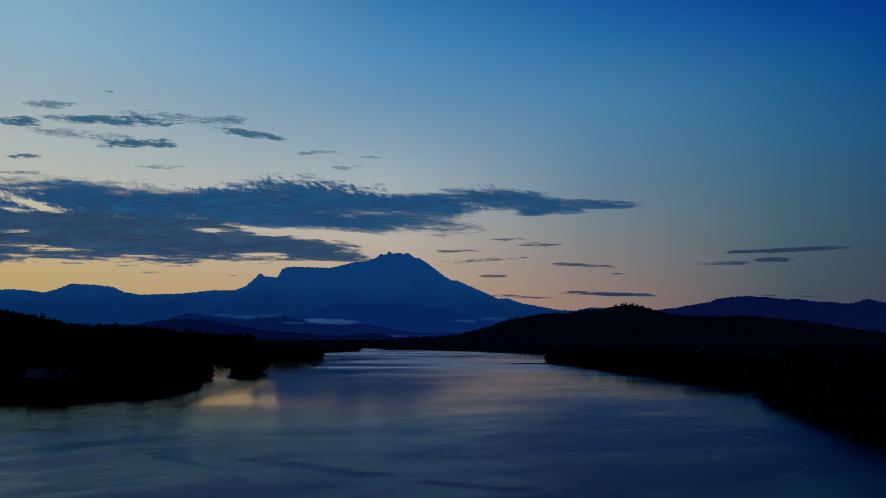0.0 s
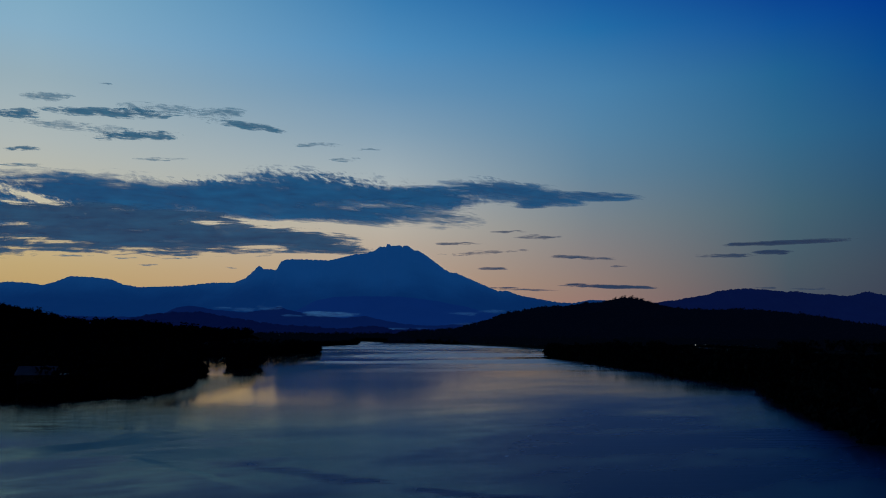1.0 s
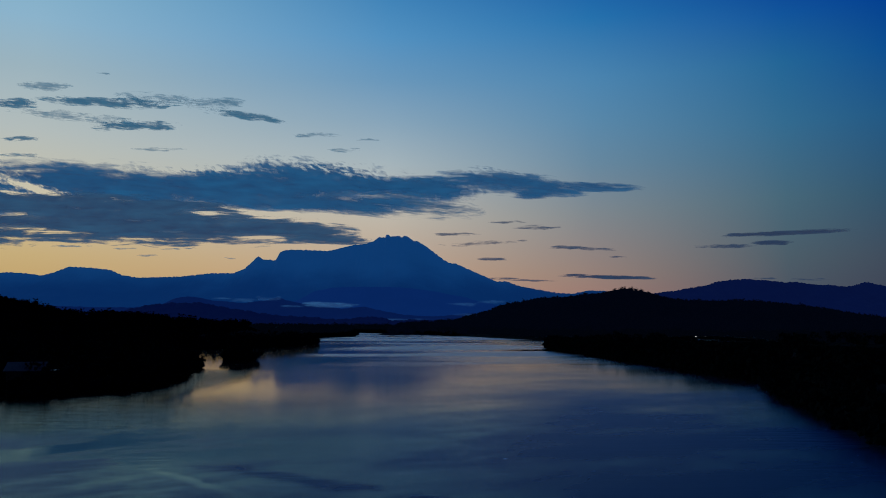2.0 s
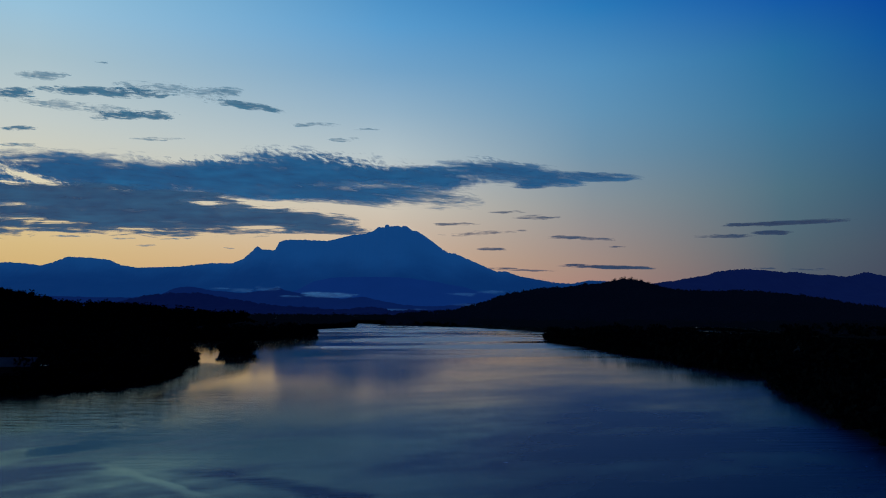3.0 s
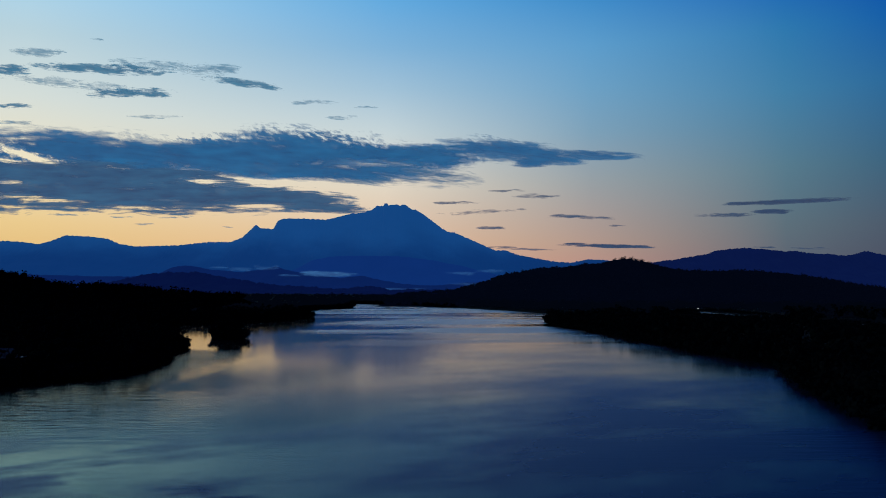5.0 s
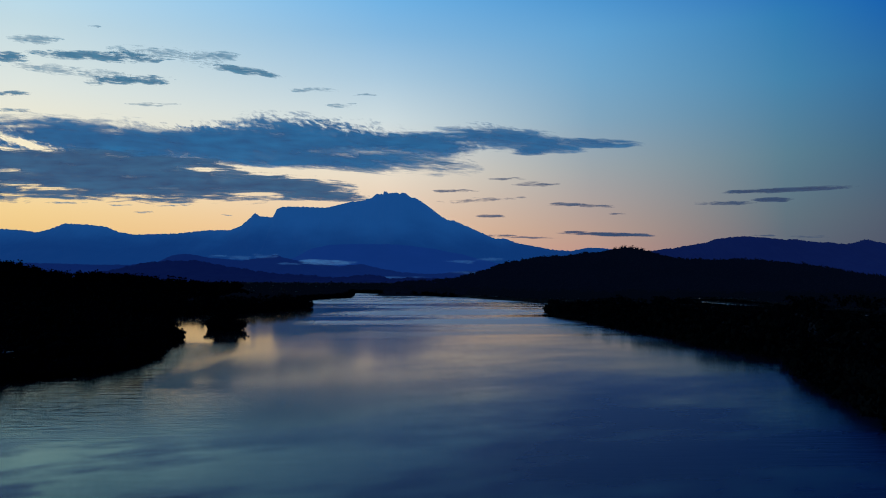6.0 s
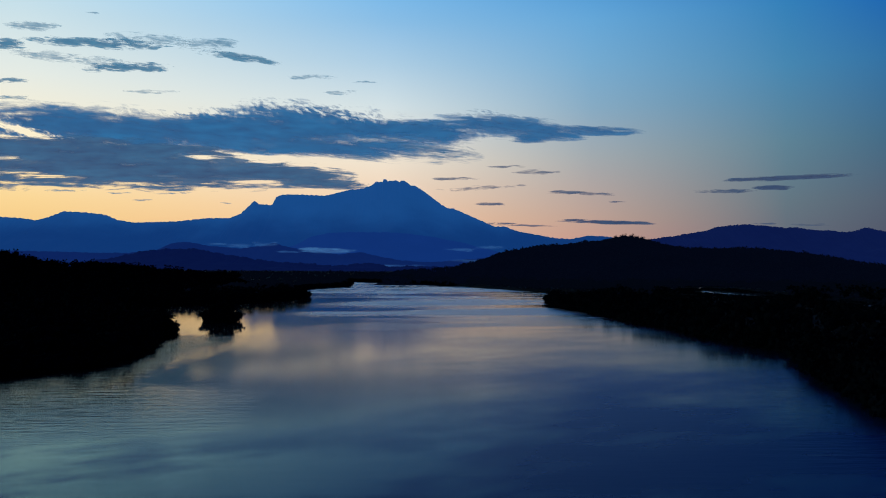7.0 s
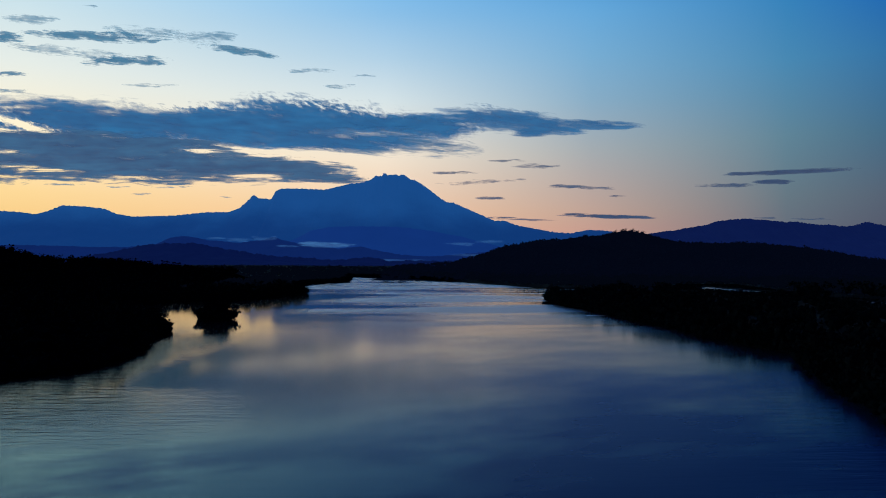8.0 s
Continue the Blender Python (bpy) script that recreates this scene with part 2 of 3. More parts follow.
WATER_ROUGH = (0.062, 0.23)
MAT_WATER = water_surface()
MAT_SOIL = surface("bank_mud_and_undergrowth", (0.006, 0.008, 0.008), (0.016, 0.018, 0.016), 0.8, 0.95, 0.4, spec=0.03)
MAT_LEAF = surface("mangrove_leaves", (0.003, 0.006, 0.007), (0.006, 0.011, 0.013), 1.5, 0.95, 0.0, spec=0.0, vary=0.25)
# haze before the hill and far mangroves, painted as a faint blue glow
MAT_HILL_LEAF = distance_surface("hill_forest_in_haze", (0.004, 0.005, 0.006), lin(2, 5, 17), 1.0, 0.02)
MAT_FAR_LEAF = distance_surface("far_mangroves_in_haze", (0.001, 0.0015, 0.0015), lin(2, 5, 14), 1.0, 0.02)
MAT_BARK = surface("bark", (0.03, 0.026, 0.02), (0.09, 0.075, 0.06), 4.0, 0.9, 0.3, spec=0.1)
# canopy shade is put into this near-black floor colour
MAT_HILL = surface("shaded_hill_floor", (0.002, 0.003, 0.004), (0.004, 0.005, 0.006), 0.1, 0.95, 0.2, spec=0.0)
# ridges whose blue air haze is painted as emission
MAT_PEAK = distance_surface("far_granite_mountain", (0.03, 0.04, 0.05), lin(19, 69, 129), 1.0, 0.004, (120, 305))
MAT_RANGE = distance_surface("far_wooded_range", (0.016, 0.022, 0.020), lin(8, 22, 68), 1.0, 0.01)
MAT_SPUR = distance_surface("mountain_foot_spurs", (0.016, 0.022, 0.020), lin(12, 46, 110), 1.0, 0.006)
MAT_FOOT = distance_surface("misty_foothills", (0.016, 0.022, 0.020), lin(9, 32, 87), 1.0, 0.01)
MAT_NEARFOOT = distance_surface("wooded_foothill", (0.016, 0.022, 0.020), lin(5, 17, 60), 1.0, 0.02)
# AIR tones are painted glow; DUSK_AIR is dimmer, for the darker sky side
CLOUD_TINT, CLOUD_AIR, SLATE_AIR, WISP_AIR, DUSK_AIR = (0.08, 0.12, 0.14), lin(34, 84, 130), lin(50, 80, 114), lin(60, 104, 136), lin(46, 62, 92)
MAT_CLOUD = vapour("dark_cloud", CLOUD_TINT, CLOUD_AIR, 115, 0.62, 0.85, 0.97, 0.8, -7, 1.0)
MAT_COMBED = vapour("combed_cloud", CLOUD_TINT, lin(46, 86, 124), 90, 0.72, 1.5, 0.92, 2.2, -9)
MAT_TAIL = vapour("trailing_cloud", CLOUD_TINT, CLOUD_AIR, 100, 0.75, 1.0, 0.95, 1.1, -6, 0.9)
MAT_SLATE = vapour("slate_cloud", CLOUD_TINT, SLATE_AIR, 100, 0.60, 0.6, 0.97, 1.8, -1)
MAT_STREAK = vapour("streaked_cloud", CLOUD_TINT, WISP_AIR, 48, 1.6, 1.2, 0.92, 0.8, -8)
MAT_WISP = vapour("thin_cloud", CLOUD_TINT, WISP_AIR, 42, 2.0, 1.9, 0.65, 0.7, -8)
MAT_DUSK = vapour("dusky_cloud", CLOUD_TINT, DUSK_AIR, 60, 0.8, 0.8, 0.92, 1.0, -2)
MAT_DUSK_WISP = vapour("thin_dusky_cloud", CLOUD_TINT, DUSK_AIR, 55, 1.9, 1.6, 0.75, 1.1, 0)
MAT_MIST = vapour("valley_mist", (0.15, 0.17, 0.2), lin(50, 92, 142), 30, 0.6, 1.0, 0.52, 0.7, 0)
MAT_HAZE = vapour("thin_valley_haze", (0.12, 0.14, 0.17), lin(40, 80, 132), 30, 0.8, 1.4, 0.34, 0.8, 0)
MAT_ROOF = surface("zinc_roof_sheet", (0.10, 0.11, 0.13), (0.20, 0.21, 0.24), 3.0, 0.65, 0.1, metal=0.2)
MAT_BOARD = surface("weathered_board", (0.02, 0.017, 0.014), (0.06, 0.05, 0.04), 3.0, 0.85, 0.2)
MAT_STEEL = surface("galvanised_steel", (0.2, 0.2, 0.2), (0.35, 0.35, 0.36), 5.0, 0.5, 0.0, metal=0.9)
MAT_LAMP = lamp_glow("post_lamp_light", (1.0, 0.93, 0.82), 6.0)


# ---- mesh helpers ----
def mesh_from(name, verts, faces, mat, smooth=False):
    me = bpy.data.meshes.new(name)
    me.from_pydata([tuple(v) for v in verts], [], [tuple(f) for f in faces])
    me.materials.append(mat)
    if smooth:
        me.shade_smooth()
    me.update()
    return me


def fast_mesh(name, verts, tris, mat):
    """A triangle mesh from arrays."""
    me = bpy.data.meshes.new(name)
    verts, tris = np.asarray(verts, np.float32), np.asarray(tris, np.int32)
    me.vertices.add(len(verts))
    me.vertices.foreach_set("co", verts.ravel())
    me.loops.add(tris.size)
    me.loops.foreach_set("vertex_index", tris.ravel())
    me.polygons.add(len(tris))
    me.polygons.foreach_set("loop_start", np.arange(0, tris.size, 3, dtype=np.int32))
    me.update(calc_edges=True)
    me.materials.append(mat)
    return me


def part(name, bm, mat, parent, label=""):
    me = bpy.data.meshes.new(name)
    bm.to_mesh(me)
    bm.free()
    me.materials.append(mat)
    ob = new(name, me)
    ob.parent = parent
    return tagged(ob, label) if label else ob


def box_in(bm, x0, x1, y0, y1, z0, z1):
    m = Matrix.Translation(((x0 + x1) / 2, (y0 + y1) / 2, (z0 + z1) / 2)) @ Matrix.Diagonal((x1 - x0, y1 - y0, z1 - z0, 1))
    return bmesh.ops.create_cube(bm, size=1, matrix=m)


def rod_in(bm, a, b, r0, r1, sides=6):
    a, b = Vector(a), Vector(b)
    m = Matrix.Translation((a + b) / 2) @ (b - a).to_track_quat("Z", "Y").to_matrix().to_4x4()
    bmesh.ops.create_cone(bm, cap_ends=True, segments=sides, radius1=r0, radius2=r1, depth=(b - a).length, matrix=m)


def wave(x, y, seed, octaves=5, rough=0.55):
    """Cheap fractal value for arrays: a sum of turned sines."""
    rng = np.random.default_rng(seed)
    total, amp, freq = np.zeros(np.broadcast(x, y).shape), 1.0, 1.0
    for _ in range(octaves):
        for _ in range(3):
            a, p = rng.uniform(0, 2 * math.pi, 2)
            k = freq * rng.uniform(0.7, 1.4)
            total = total + amp / 3 * np.sin(k * (np.cos(a) * x + np.sin(a) * y) + p)
        amp, freq = amp * rough, freq * 2.03
    return total


# ---- the river and its banks ----
LEFT_BANK = [(-600, 210), (-300, 218), (-200, 223), (-140, 225), (-108, 228), (-96, 240), (-90, 256), (-90, 275), (-95, 303), (-102, 332), (-106, 354),
             (-119, 369), (-158, 392), (-182, 450), (-170, 528), (-130, 558), (-112, 598), (-99, 646), (-108, 660), (-128, 690), (-125, 825),
             (-96, 885), (-104, 985), (-117, 1085), (-55, 1020), (18, 925), (100, 765), (230, 700), (500, 650)]
RIGHT_BANK = [(500, 636), (230, 690), (150, 668), (112, 620), (80, 588), (75, 545), (81, 505), (96, 418), (104, 350), (110, 304), (118, 289), (105, 256), (98, 228), (89, 189), (83, 150), (80, 100), (84, 40), (92, -100), (95, -420)]
CLEARINGS = [[(140, 470), (200, 470), (296, 680), (306, 845), (248, 845), (205, 730)], [(200, 430), (225, 400), (312, 552), (296, 612), (272, 592)]]
PONDS = [[(235, 747), (257, 713), (281, 686), (291, 704), (276, 752), (268, 822), (256, 795)], [(278, 579), (287, 540), (303, 560), (290, 602)]]
ISLET = (-100.0, 408.0, 8.0)


def poly_distance(px, py, poly, closed=True):
    """Distance to a polygon's edge, negative inside."""
    best = np.full(px.shape, 1e9)
    inside = np.zeros(px.shape, bool)
    for k in range(len(poly) if closed else len(poly) - 1):
        (ax, ay), (bx, by) = poly[k], poly[(k + 1) % len(poly)]
        dx, dy = bx - ax, by - ay
        t = np.clip(((px - ax) * dx + (py - ay) * dy) / (dx * dx + dy * dy), 0, 1)
        best = np.minimum(best, np.hypot(px - ax - t * dx, py - ay - t * dy))
        if dy != 0:
            inside ^= ((ay > py) != (by > py)) & (px < ax + (py - ay) * dx / dy)
    return np.where(inside, -best, best)


RIVER = LEFT_BANK + RIGHT_BANK + [(-600, -420)]


def inland(x, y):
    """Metres from the nearest water's edge; negative on the water."""
    x, y = np.asarray(x, float), np.asarray(y, float)
    wob = 2.2 * wave(x / 14, y / 14, 5, 3)
    d = poly_distance(x, y, RIVER) + wob
    isl = ISLET[2] - np.hypot(x - ISLET[0], (y - ISLET[1]) * 1.3) + 0.5 * wob
    for pond in PONDS:
        d = np.minimum(d, poly_distance(x, y, pond))
    return np.maximum(d, isl)


def cleared(x, y):
    return np.minimum(*[poly_distance(x, y, c) for c in CLEARINGS]) < 0


def ground_height(x, y):
    d = inland(x, y)
    z = np.clip(d * 0.35, -3, 1.0) + np.where(d > 4, 0.25 * wave(x / 30, y / 30, 9, 3), 0)
    return z


def spread(lo, mid_lo, mid_hi, hi, step):
    mid = np.arange(mid_lo, mid_hi + 0.1, step)
    left = mid_lo - np.cumsum(step * 1.16 ** np.arange(1, 45))
    right = mid_hi + np.cumsum(step * 1.16 ** np.arange(1, 45))
    return np.concatenate([np.append(left[left > lo], lo)[::-1], mid, np.append(right[right < hi], hi)])


def build_ground():
    gx, gy = spread(-4600, -240, 360, 4600, 4.0), spread(-1500, 60, 1120, 4650, 4.0)
    X, Y = np.meshgrid(gx, gy)
    Z = ground_height(X, Y)
    nx, ny = len(gx), len(gy)
    verts = np.stack([X.ravel(), Y.ravel(), Z.ravel()], 1)
    i = (np.arange(ny - 1)[:, None] * nx + np.arange(nx - 1)).ravel()
    tris = np.concatenate([np.stack([i, i + 1, i + nx + 1], 1), np.stack([i, i + nx + 1, i + nx], 1)])
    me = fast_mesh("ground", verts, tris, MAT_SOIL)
    tagged(new("ground", me), "flat dark tidal land covered in undergrowth along the river", "ground", kind="structure")
    wx, wy = spread(-4600, -200, 200, 4600, 8.0), spread(-1500, 0, 1120, 4650, 8.0)
    X, Y = np.meshgrid(wx, wy)
    nx, ny = len(wx), len(wy)
    i = (np.arange(ny - 1)[:, None] * nx + np.arange(nx - 1)).ravel()
    tris = np.concatenate([np.stack([i, i + 1, i + nx + 1], 1), np.stack([i, i + nx + 1, i + nx], 1)])
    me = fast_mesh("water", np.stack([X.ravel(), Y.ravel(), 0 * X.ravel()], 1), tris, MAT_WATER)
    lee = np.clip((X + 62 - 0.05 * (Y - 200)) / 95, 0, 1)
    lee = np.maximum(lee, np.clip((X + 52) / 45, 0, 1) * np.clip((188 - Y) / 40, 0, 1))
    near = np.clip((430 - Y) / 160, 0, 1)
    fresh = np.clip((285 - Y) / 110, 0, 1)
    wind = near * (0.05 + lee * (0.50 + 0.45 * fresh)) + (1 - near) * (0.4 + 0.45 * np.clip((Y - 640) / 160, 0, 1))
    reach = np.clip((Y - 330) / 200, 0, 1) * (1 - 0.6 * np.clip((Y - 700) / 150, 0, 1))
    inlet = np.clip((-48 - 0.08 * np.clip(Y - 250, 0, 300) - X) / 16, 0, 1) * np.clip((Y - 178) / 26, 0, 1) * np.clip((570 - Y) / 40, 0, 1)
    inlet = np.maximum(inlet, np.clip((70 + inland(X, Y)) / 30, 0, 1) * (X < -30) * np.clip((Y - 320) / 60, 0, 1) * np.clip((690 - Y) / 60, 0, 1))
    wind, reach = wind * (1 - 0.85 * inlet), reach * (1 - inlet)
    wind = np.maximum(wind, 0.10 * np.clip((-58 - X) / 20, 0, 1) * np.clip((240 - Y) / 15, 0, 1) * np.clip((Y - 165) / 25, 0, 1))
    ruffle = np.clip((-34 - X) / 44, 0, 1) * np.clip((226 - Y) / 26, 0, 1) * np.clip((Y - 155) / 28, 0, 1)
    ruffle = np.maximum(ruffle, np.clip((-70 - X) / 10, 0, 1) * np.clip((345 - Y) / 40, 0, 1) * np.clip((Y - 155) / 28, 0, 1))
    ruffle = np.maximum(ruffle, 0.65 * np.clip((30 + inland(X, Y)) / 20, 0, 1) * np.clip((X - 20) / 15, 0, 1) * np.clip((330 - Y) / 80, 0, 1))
    # inlet, fresh and far also place the painted reflection tint
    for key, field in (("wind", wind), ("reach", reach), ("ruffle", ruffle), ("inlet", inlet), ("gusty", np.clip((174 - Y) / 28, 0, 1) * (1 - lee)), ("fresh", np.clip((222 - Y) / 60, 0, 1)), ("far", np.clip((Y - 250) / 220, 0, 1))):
        me.attributes.new(key, "FLOAT", "POINT").data.foreach_set("value", field.ravel().astype(np.float32))
    tagged(new("water", me),
           "calm wide river reflecting the dawn sky with faint ripples", "river", kind="structure")


# ---- hills and mountains ----
WEST_CREST = [(-2848, 221), (-2528, 217), (-2266, 242), (-2164, 236), (-2085, 225), (-2019, 243), (-1946, 272), (-1829, 267), (-1727, 256),
              (-1669, 230), (-1581, 216), (-1362, 223), (-1202, 241), (-1085, 242), (-1027, 266), (-983, 307), (-957, 333), (-936, 316), (-866, 310),
              (-843, 354), (-808, 366)]
SUMMIT_CREST = [(-721, 366), (-589, 361), (-516, 379), (-458, 394), (-405, 398), (-385, 404), (-350, 416), (-332, 430), (-324, 436), (-294, 433),
                (-288, 448), (-274, 448), (-265, 437), (-253, 440), (-224, 443), (-206, 434), (-195, 443), (-177, 440), (-159, 426), (-142, 414),
                (-127, 417), (-107, 405), (-71, 382), (-33, 353), (5, 324), (41, 301), (76, 298),
                (217, 237), (290, 205), (343, 206), (408, 182), (599, 148), (687, 143), (775, 161), (863, 158), (1098, 125), (1392, 91)]
PEAK_LINE = WEST_CREST + SUMMIT_CREST
RANGE_LINE = [(718, 84), (881, 112), (1043, 141), (1125, 151), (1207, 166), (1288, 180), (1340, 196), (1397, 206), (1451, 210), (1560, 207), (1669, 195),
              (1697, 199), (1806, 187), (1969, 177), (2024, 187), (2055, 197), (2078, 199), (2111, 188), (2155, 181), (2461, 163)]
SPUR_LINE = [(-811, 27), (-715, 56), (-618, 88), (-546, 125), (-474, 145), (-328, 146), (-183, 146), (-62, 135), (59, 114), (181, 85), (302, 57),
             (448, 33)]
FOOT_LINE = [(-2300, 48), (-1900, 52), (-1660, 56), (-1480, 55), (-1340, 52), (-1200, 50), (-1062, 57), (-999, 87), (-957, 93), (-894, 87), (-862, 79), (-747, 69), (-663, 78), (-611, 91), (-558, 74),
             (-453, 58), (-369, 50), (-284, 57), (-158, 30), (-32, 22), (158, 38), (263, 53), (474, 33)]
NEARFOOT_LINE = [(-1001, 7), (-924, 28), (-831, 47), (-753, 57), (-660, 56), (-582, 44), (-505, 28), (-396, 20), (-271, 14), (-209, 18), (-178, 22),
                 (-131, 12), (40, 12)]
RIGHT_HILL_LINE = [(-74, 4), (17, 12), (57, 21), (87, 33), (117, 44), (148, 50), (178, 56), (228, 60), (269, 65), (299, 67), (319, 71), (340, 74), (360, 72),
                   (380, 67), (410, 59), (451, 54), (491, 53), (532, 54), (572, 54), (633, 48), (684, 42), (719, 34), (755, 23), (804, 17), (938, 6)]
LEFT_HILL_LINE = [(-507, 50), (-457, 45), (-417, 40), (-387, 34), (-372, 31), (-356, 26), (-336, 23), (-286, 22), (-236, 16), (-176, 13)]


def crest_height(x, line, seed, rough, cell):
    xs, zs = zip(*line)
    return np.interp(x, xs, zs) + rough * wave(x / cell, 0 * x, seed, 6, 0.75)


def ridge(name, line, y_crest, front, back, mat, seed, rough, cell, cols, label, kind="structure", category="mountain", fold=0):
    """A ridge with gullied flanks along a crest line."""
    xs = np.linspace(line[0][0], line[-1][0], cols)
    rows = np.concatenate([np.linspace(-1, 0, 22), np.linspace(0, 1, 9)[1:]])
    X = np.tile(xs, (len(rows), 1))
    D = np.where(rows < 0, rows * front, rows * back)[:, None] + 0 * X
    bend = 0.04 * front * wave(X / (cell * 8), 0 * X, seed + 1, 2)
    crest = crest_height(xs, line, seed, rough, cell)[None, :]
    fall = 1 - np.abs(rows)[:, None] ** 0.8
    gully = 1 - 0.22 * (1 - np.abs(wave(X / (fold or cell * 3) + D / (3 * (fold or cell * 3)), D / (2.3 * (fold or cell * 3)), seed + 2, 4))) * np.sin(np.pi * np.abs(rows))[:, None]
    width = max(3, int(cols * 260 / (xs[-1] - xs[0])) | 1) if fold else 3
    body = np.convolve(np.pad(crest[0], width // 2, mode="edge"), np.ones(width) / width, "valid")[None, :]
    body = np.minimum(body, crest)
    crest = body + (crest - body) * np.exp(-np.abs(rows)[:, None] * 9)
    Z = crest * fall * gully - 3 * (np.abs(rows)[:, None] > 0.98)
    n, k = len(xs), len(rows)
    verts = np.stack([X.ravel(), (y_crest + D + bend * (rows[:, None] < 0) * np.abs(rows)[:, None]).ravel(), Z.ravel()], 1)
    i = (np.arange(k - 1)[:, None] * n + np.arange(n - 1)).ravel()
    tris = np.concatenate([np.stack([i, i + 1, i + n + 1], 1), np.stack([i, i + n + 1, i + n], 1)])
    me = fast_mesh(name, verts, tris, mat)
    me.shade_smooth()
    return tagged(new(name, me), label, category, kind=kind)


# ---- trees ----
def crown_arrays(rng, rx, rz, zc, leaves, size):
    """Leaf clumps scattered through an uneven crown: verts and triangles."""
    lobes = [(rng.normal(0, rx * 0.38, 2), rng.normal(zc, rz * 0.30), rng.uniform(0.45, 0.75)) for _ in range(6)]
    verts, tris = [], []
    for k in range(leaves):
        (c, z, r) = lobes[k % len(lobes)]
        v = rng.normal(size=3)
        v /= np.linalg.norm(v)
        rad = r * rng.uniform(0.55, 1.05)
        p = np.array([c[0] + v[0] * rx * rad, c[1] + v[1] * rx * rad, z + v[2] * rz * rad])
        a, b = rng.normal(size=3), rng.normal(size=3)
        a /= np.linalg.norm(a)
        b -= a * a.dot(b)
        b /= np.linalg.norm(b)
        nrm = np.cross(a, b)
        s = size * rng.uniform(0.6, 1.3)
        q = len(verts)
        verts += [p + a * s, p + b * s * 0.7, p - a * s, p - b * s * 0.7, p + nrm * s * 0.35]
        tris += [(q, q + 1, q + 4), (q + 1, q + 2, q + 4), (q + 2, q + 3, q + 4), (q + 3, q, q + 4)]
    return np.array(verts), np.array(tris)


def core_arrays(rng, rx, rz, zc):
    """An uneven inner mass of leaves, so that little light comes through."""
    bm = bmesh.new()
    bmesh.ops.create_icosphere(bm, subdivisions=1, radius=1)
    v = np.array([list(p.co) for p in bm.verts])
    t = np.array([[q.index for q in fc.verts] for fc in bm.faces])
    bm.free()
    v = v * rng.uniform(0.6, 1.0, (len(v), 1)) * np.array([rx, rx, rz]) * 0.72 + np.array([0, 0, zc])
    return v, t


def joined(pieces):
    verts, tris, base = [], [], 0
    for v, t in pieces:
        verts.append(v)
        tris.append(t + base)
        base += len(v)
    return np.concatenate(verts), np.concatenate(tris)


def tree_kind(seed, height, spread_r, low, leaves, prop_roots=True):
    """One tree: a tapered trunk with limbs and prop roots, and a crown of leaf clumps."""
    rng = np.random.default_rng(seed)
    zc, rz = (height + low) / 2, (height - low) / 2
    tree = new("mangrove_tree" if prop_roots else "hill_tree")
    bm = bmesh.new()
    lean = Vector((rng.normal(0, 0.3), rng.normal(0, 0.3), height * 0.62))
    rod_in(bm, (0, 0, -0.8), lean, 0.22, 0.09, 7)
    for k in range(5):
        a = k * 1.26 + rng.uniform(-0.3, 0.3)
        st = lean * rng.uniform(0.45, 0.9)
        rod_in(bm, st, st + Vector((math.cos(a) * spread_r * 0.6, math.sin(a) * spread_r * 0.6, rz * 0.5)), 0.08, 0.03, 5)
    part("trunk", bm, MAT_BARK, tree)
    if prop_roots:
        bm = bmesh.new()
        for k in range(7):
            a = k * 0.9 + rng.uniform(-0.2, 0.2)
            r = rng.uniform(0.9, 1.7)
            rod_in(bm, (0, 0, rng.uniform(1.0, 1.8)), (math.cos(a) * r, math.sin(a) * r, -0.9), 0.05, 0.04, 4)
        part("prop_roots", bm, MAT_BARK, tree)
    v, t = joined([crown_arrays(rng, spread_r, rz, zc, leaves, 0.62), core_arrays(rng, spread_r, rz, zc)])
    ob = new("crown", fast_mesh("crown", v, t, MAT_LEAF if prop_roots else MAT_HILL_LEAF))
    ob.parent = tree
    return tree


def along(poly, step):
    """Points each step along an open line."""
    out, left = [], 0.0
    for (ax, ay), (bx, by) in zip(poly, poly[1:]):
        n = math.hypot(bx - ax, by - ay)
        t = left
        while t < n:
            out.append((ax + (bx - ax) * t / n, ay + (by - ay) * t / n, -(by - ay) / n, (bx - ax) / n))
            t += step
        left = t - n
    return out


def forest(name, xs, ys, zs, sizes, leaves, seed, label, leaf=0.8, mat=None):
    """Many trees as one mass of crowns."""
    rng = np.random.default_rng(seed)
    kinds = []
    for _ in range(6):
        kinds.append(joined([crown_arrays(rng, 0.42, 0.36, 0.62, leaves, leaf / 9), core_arrays(rng, 0.42, 0.40, 0.55)]))
    V, T, base = [], [], 0
    for x, y, z, s in zip(xs, ys, zs, sizes):
        v, t = kinds[rng.integers(6)]
        a = rng.uniform(0, 2 * math.pi)
        c, sn = math.cos(a), math.sin(a)
        wide = s * rng.uniform(0.85, 1.35)
        V.append(np.stack([(v[:, 0] * c - v[:, 1] * sn) * wide + x, (v[:, 0] * sn + v[:, 1] * c) * wide + y, v[:, 2] * s + z], 1))
        T.append(t + base)
        base += len(v)
    me = fast_mesh(name, np.concatenate(V), np.concatenate(T), mat or MAT_LEAF)
    return tagged(new(name, me), label, "forest", kind="stuff")


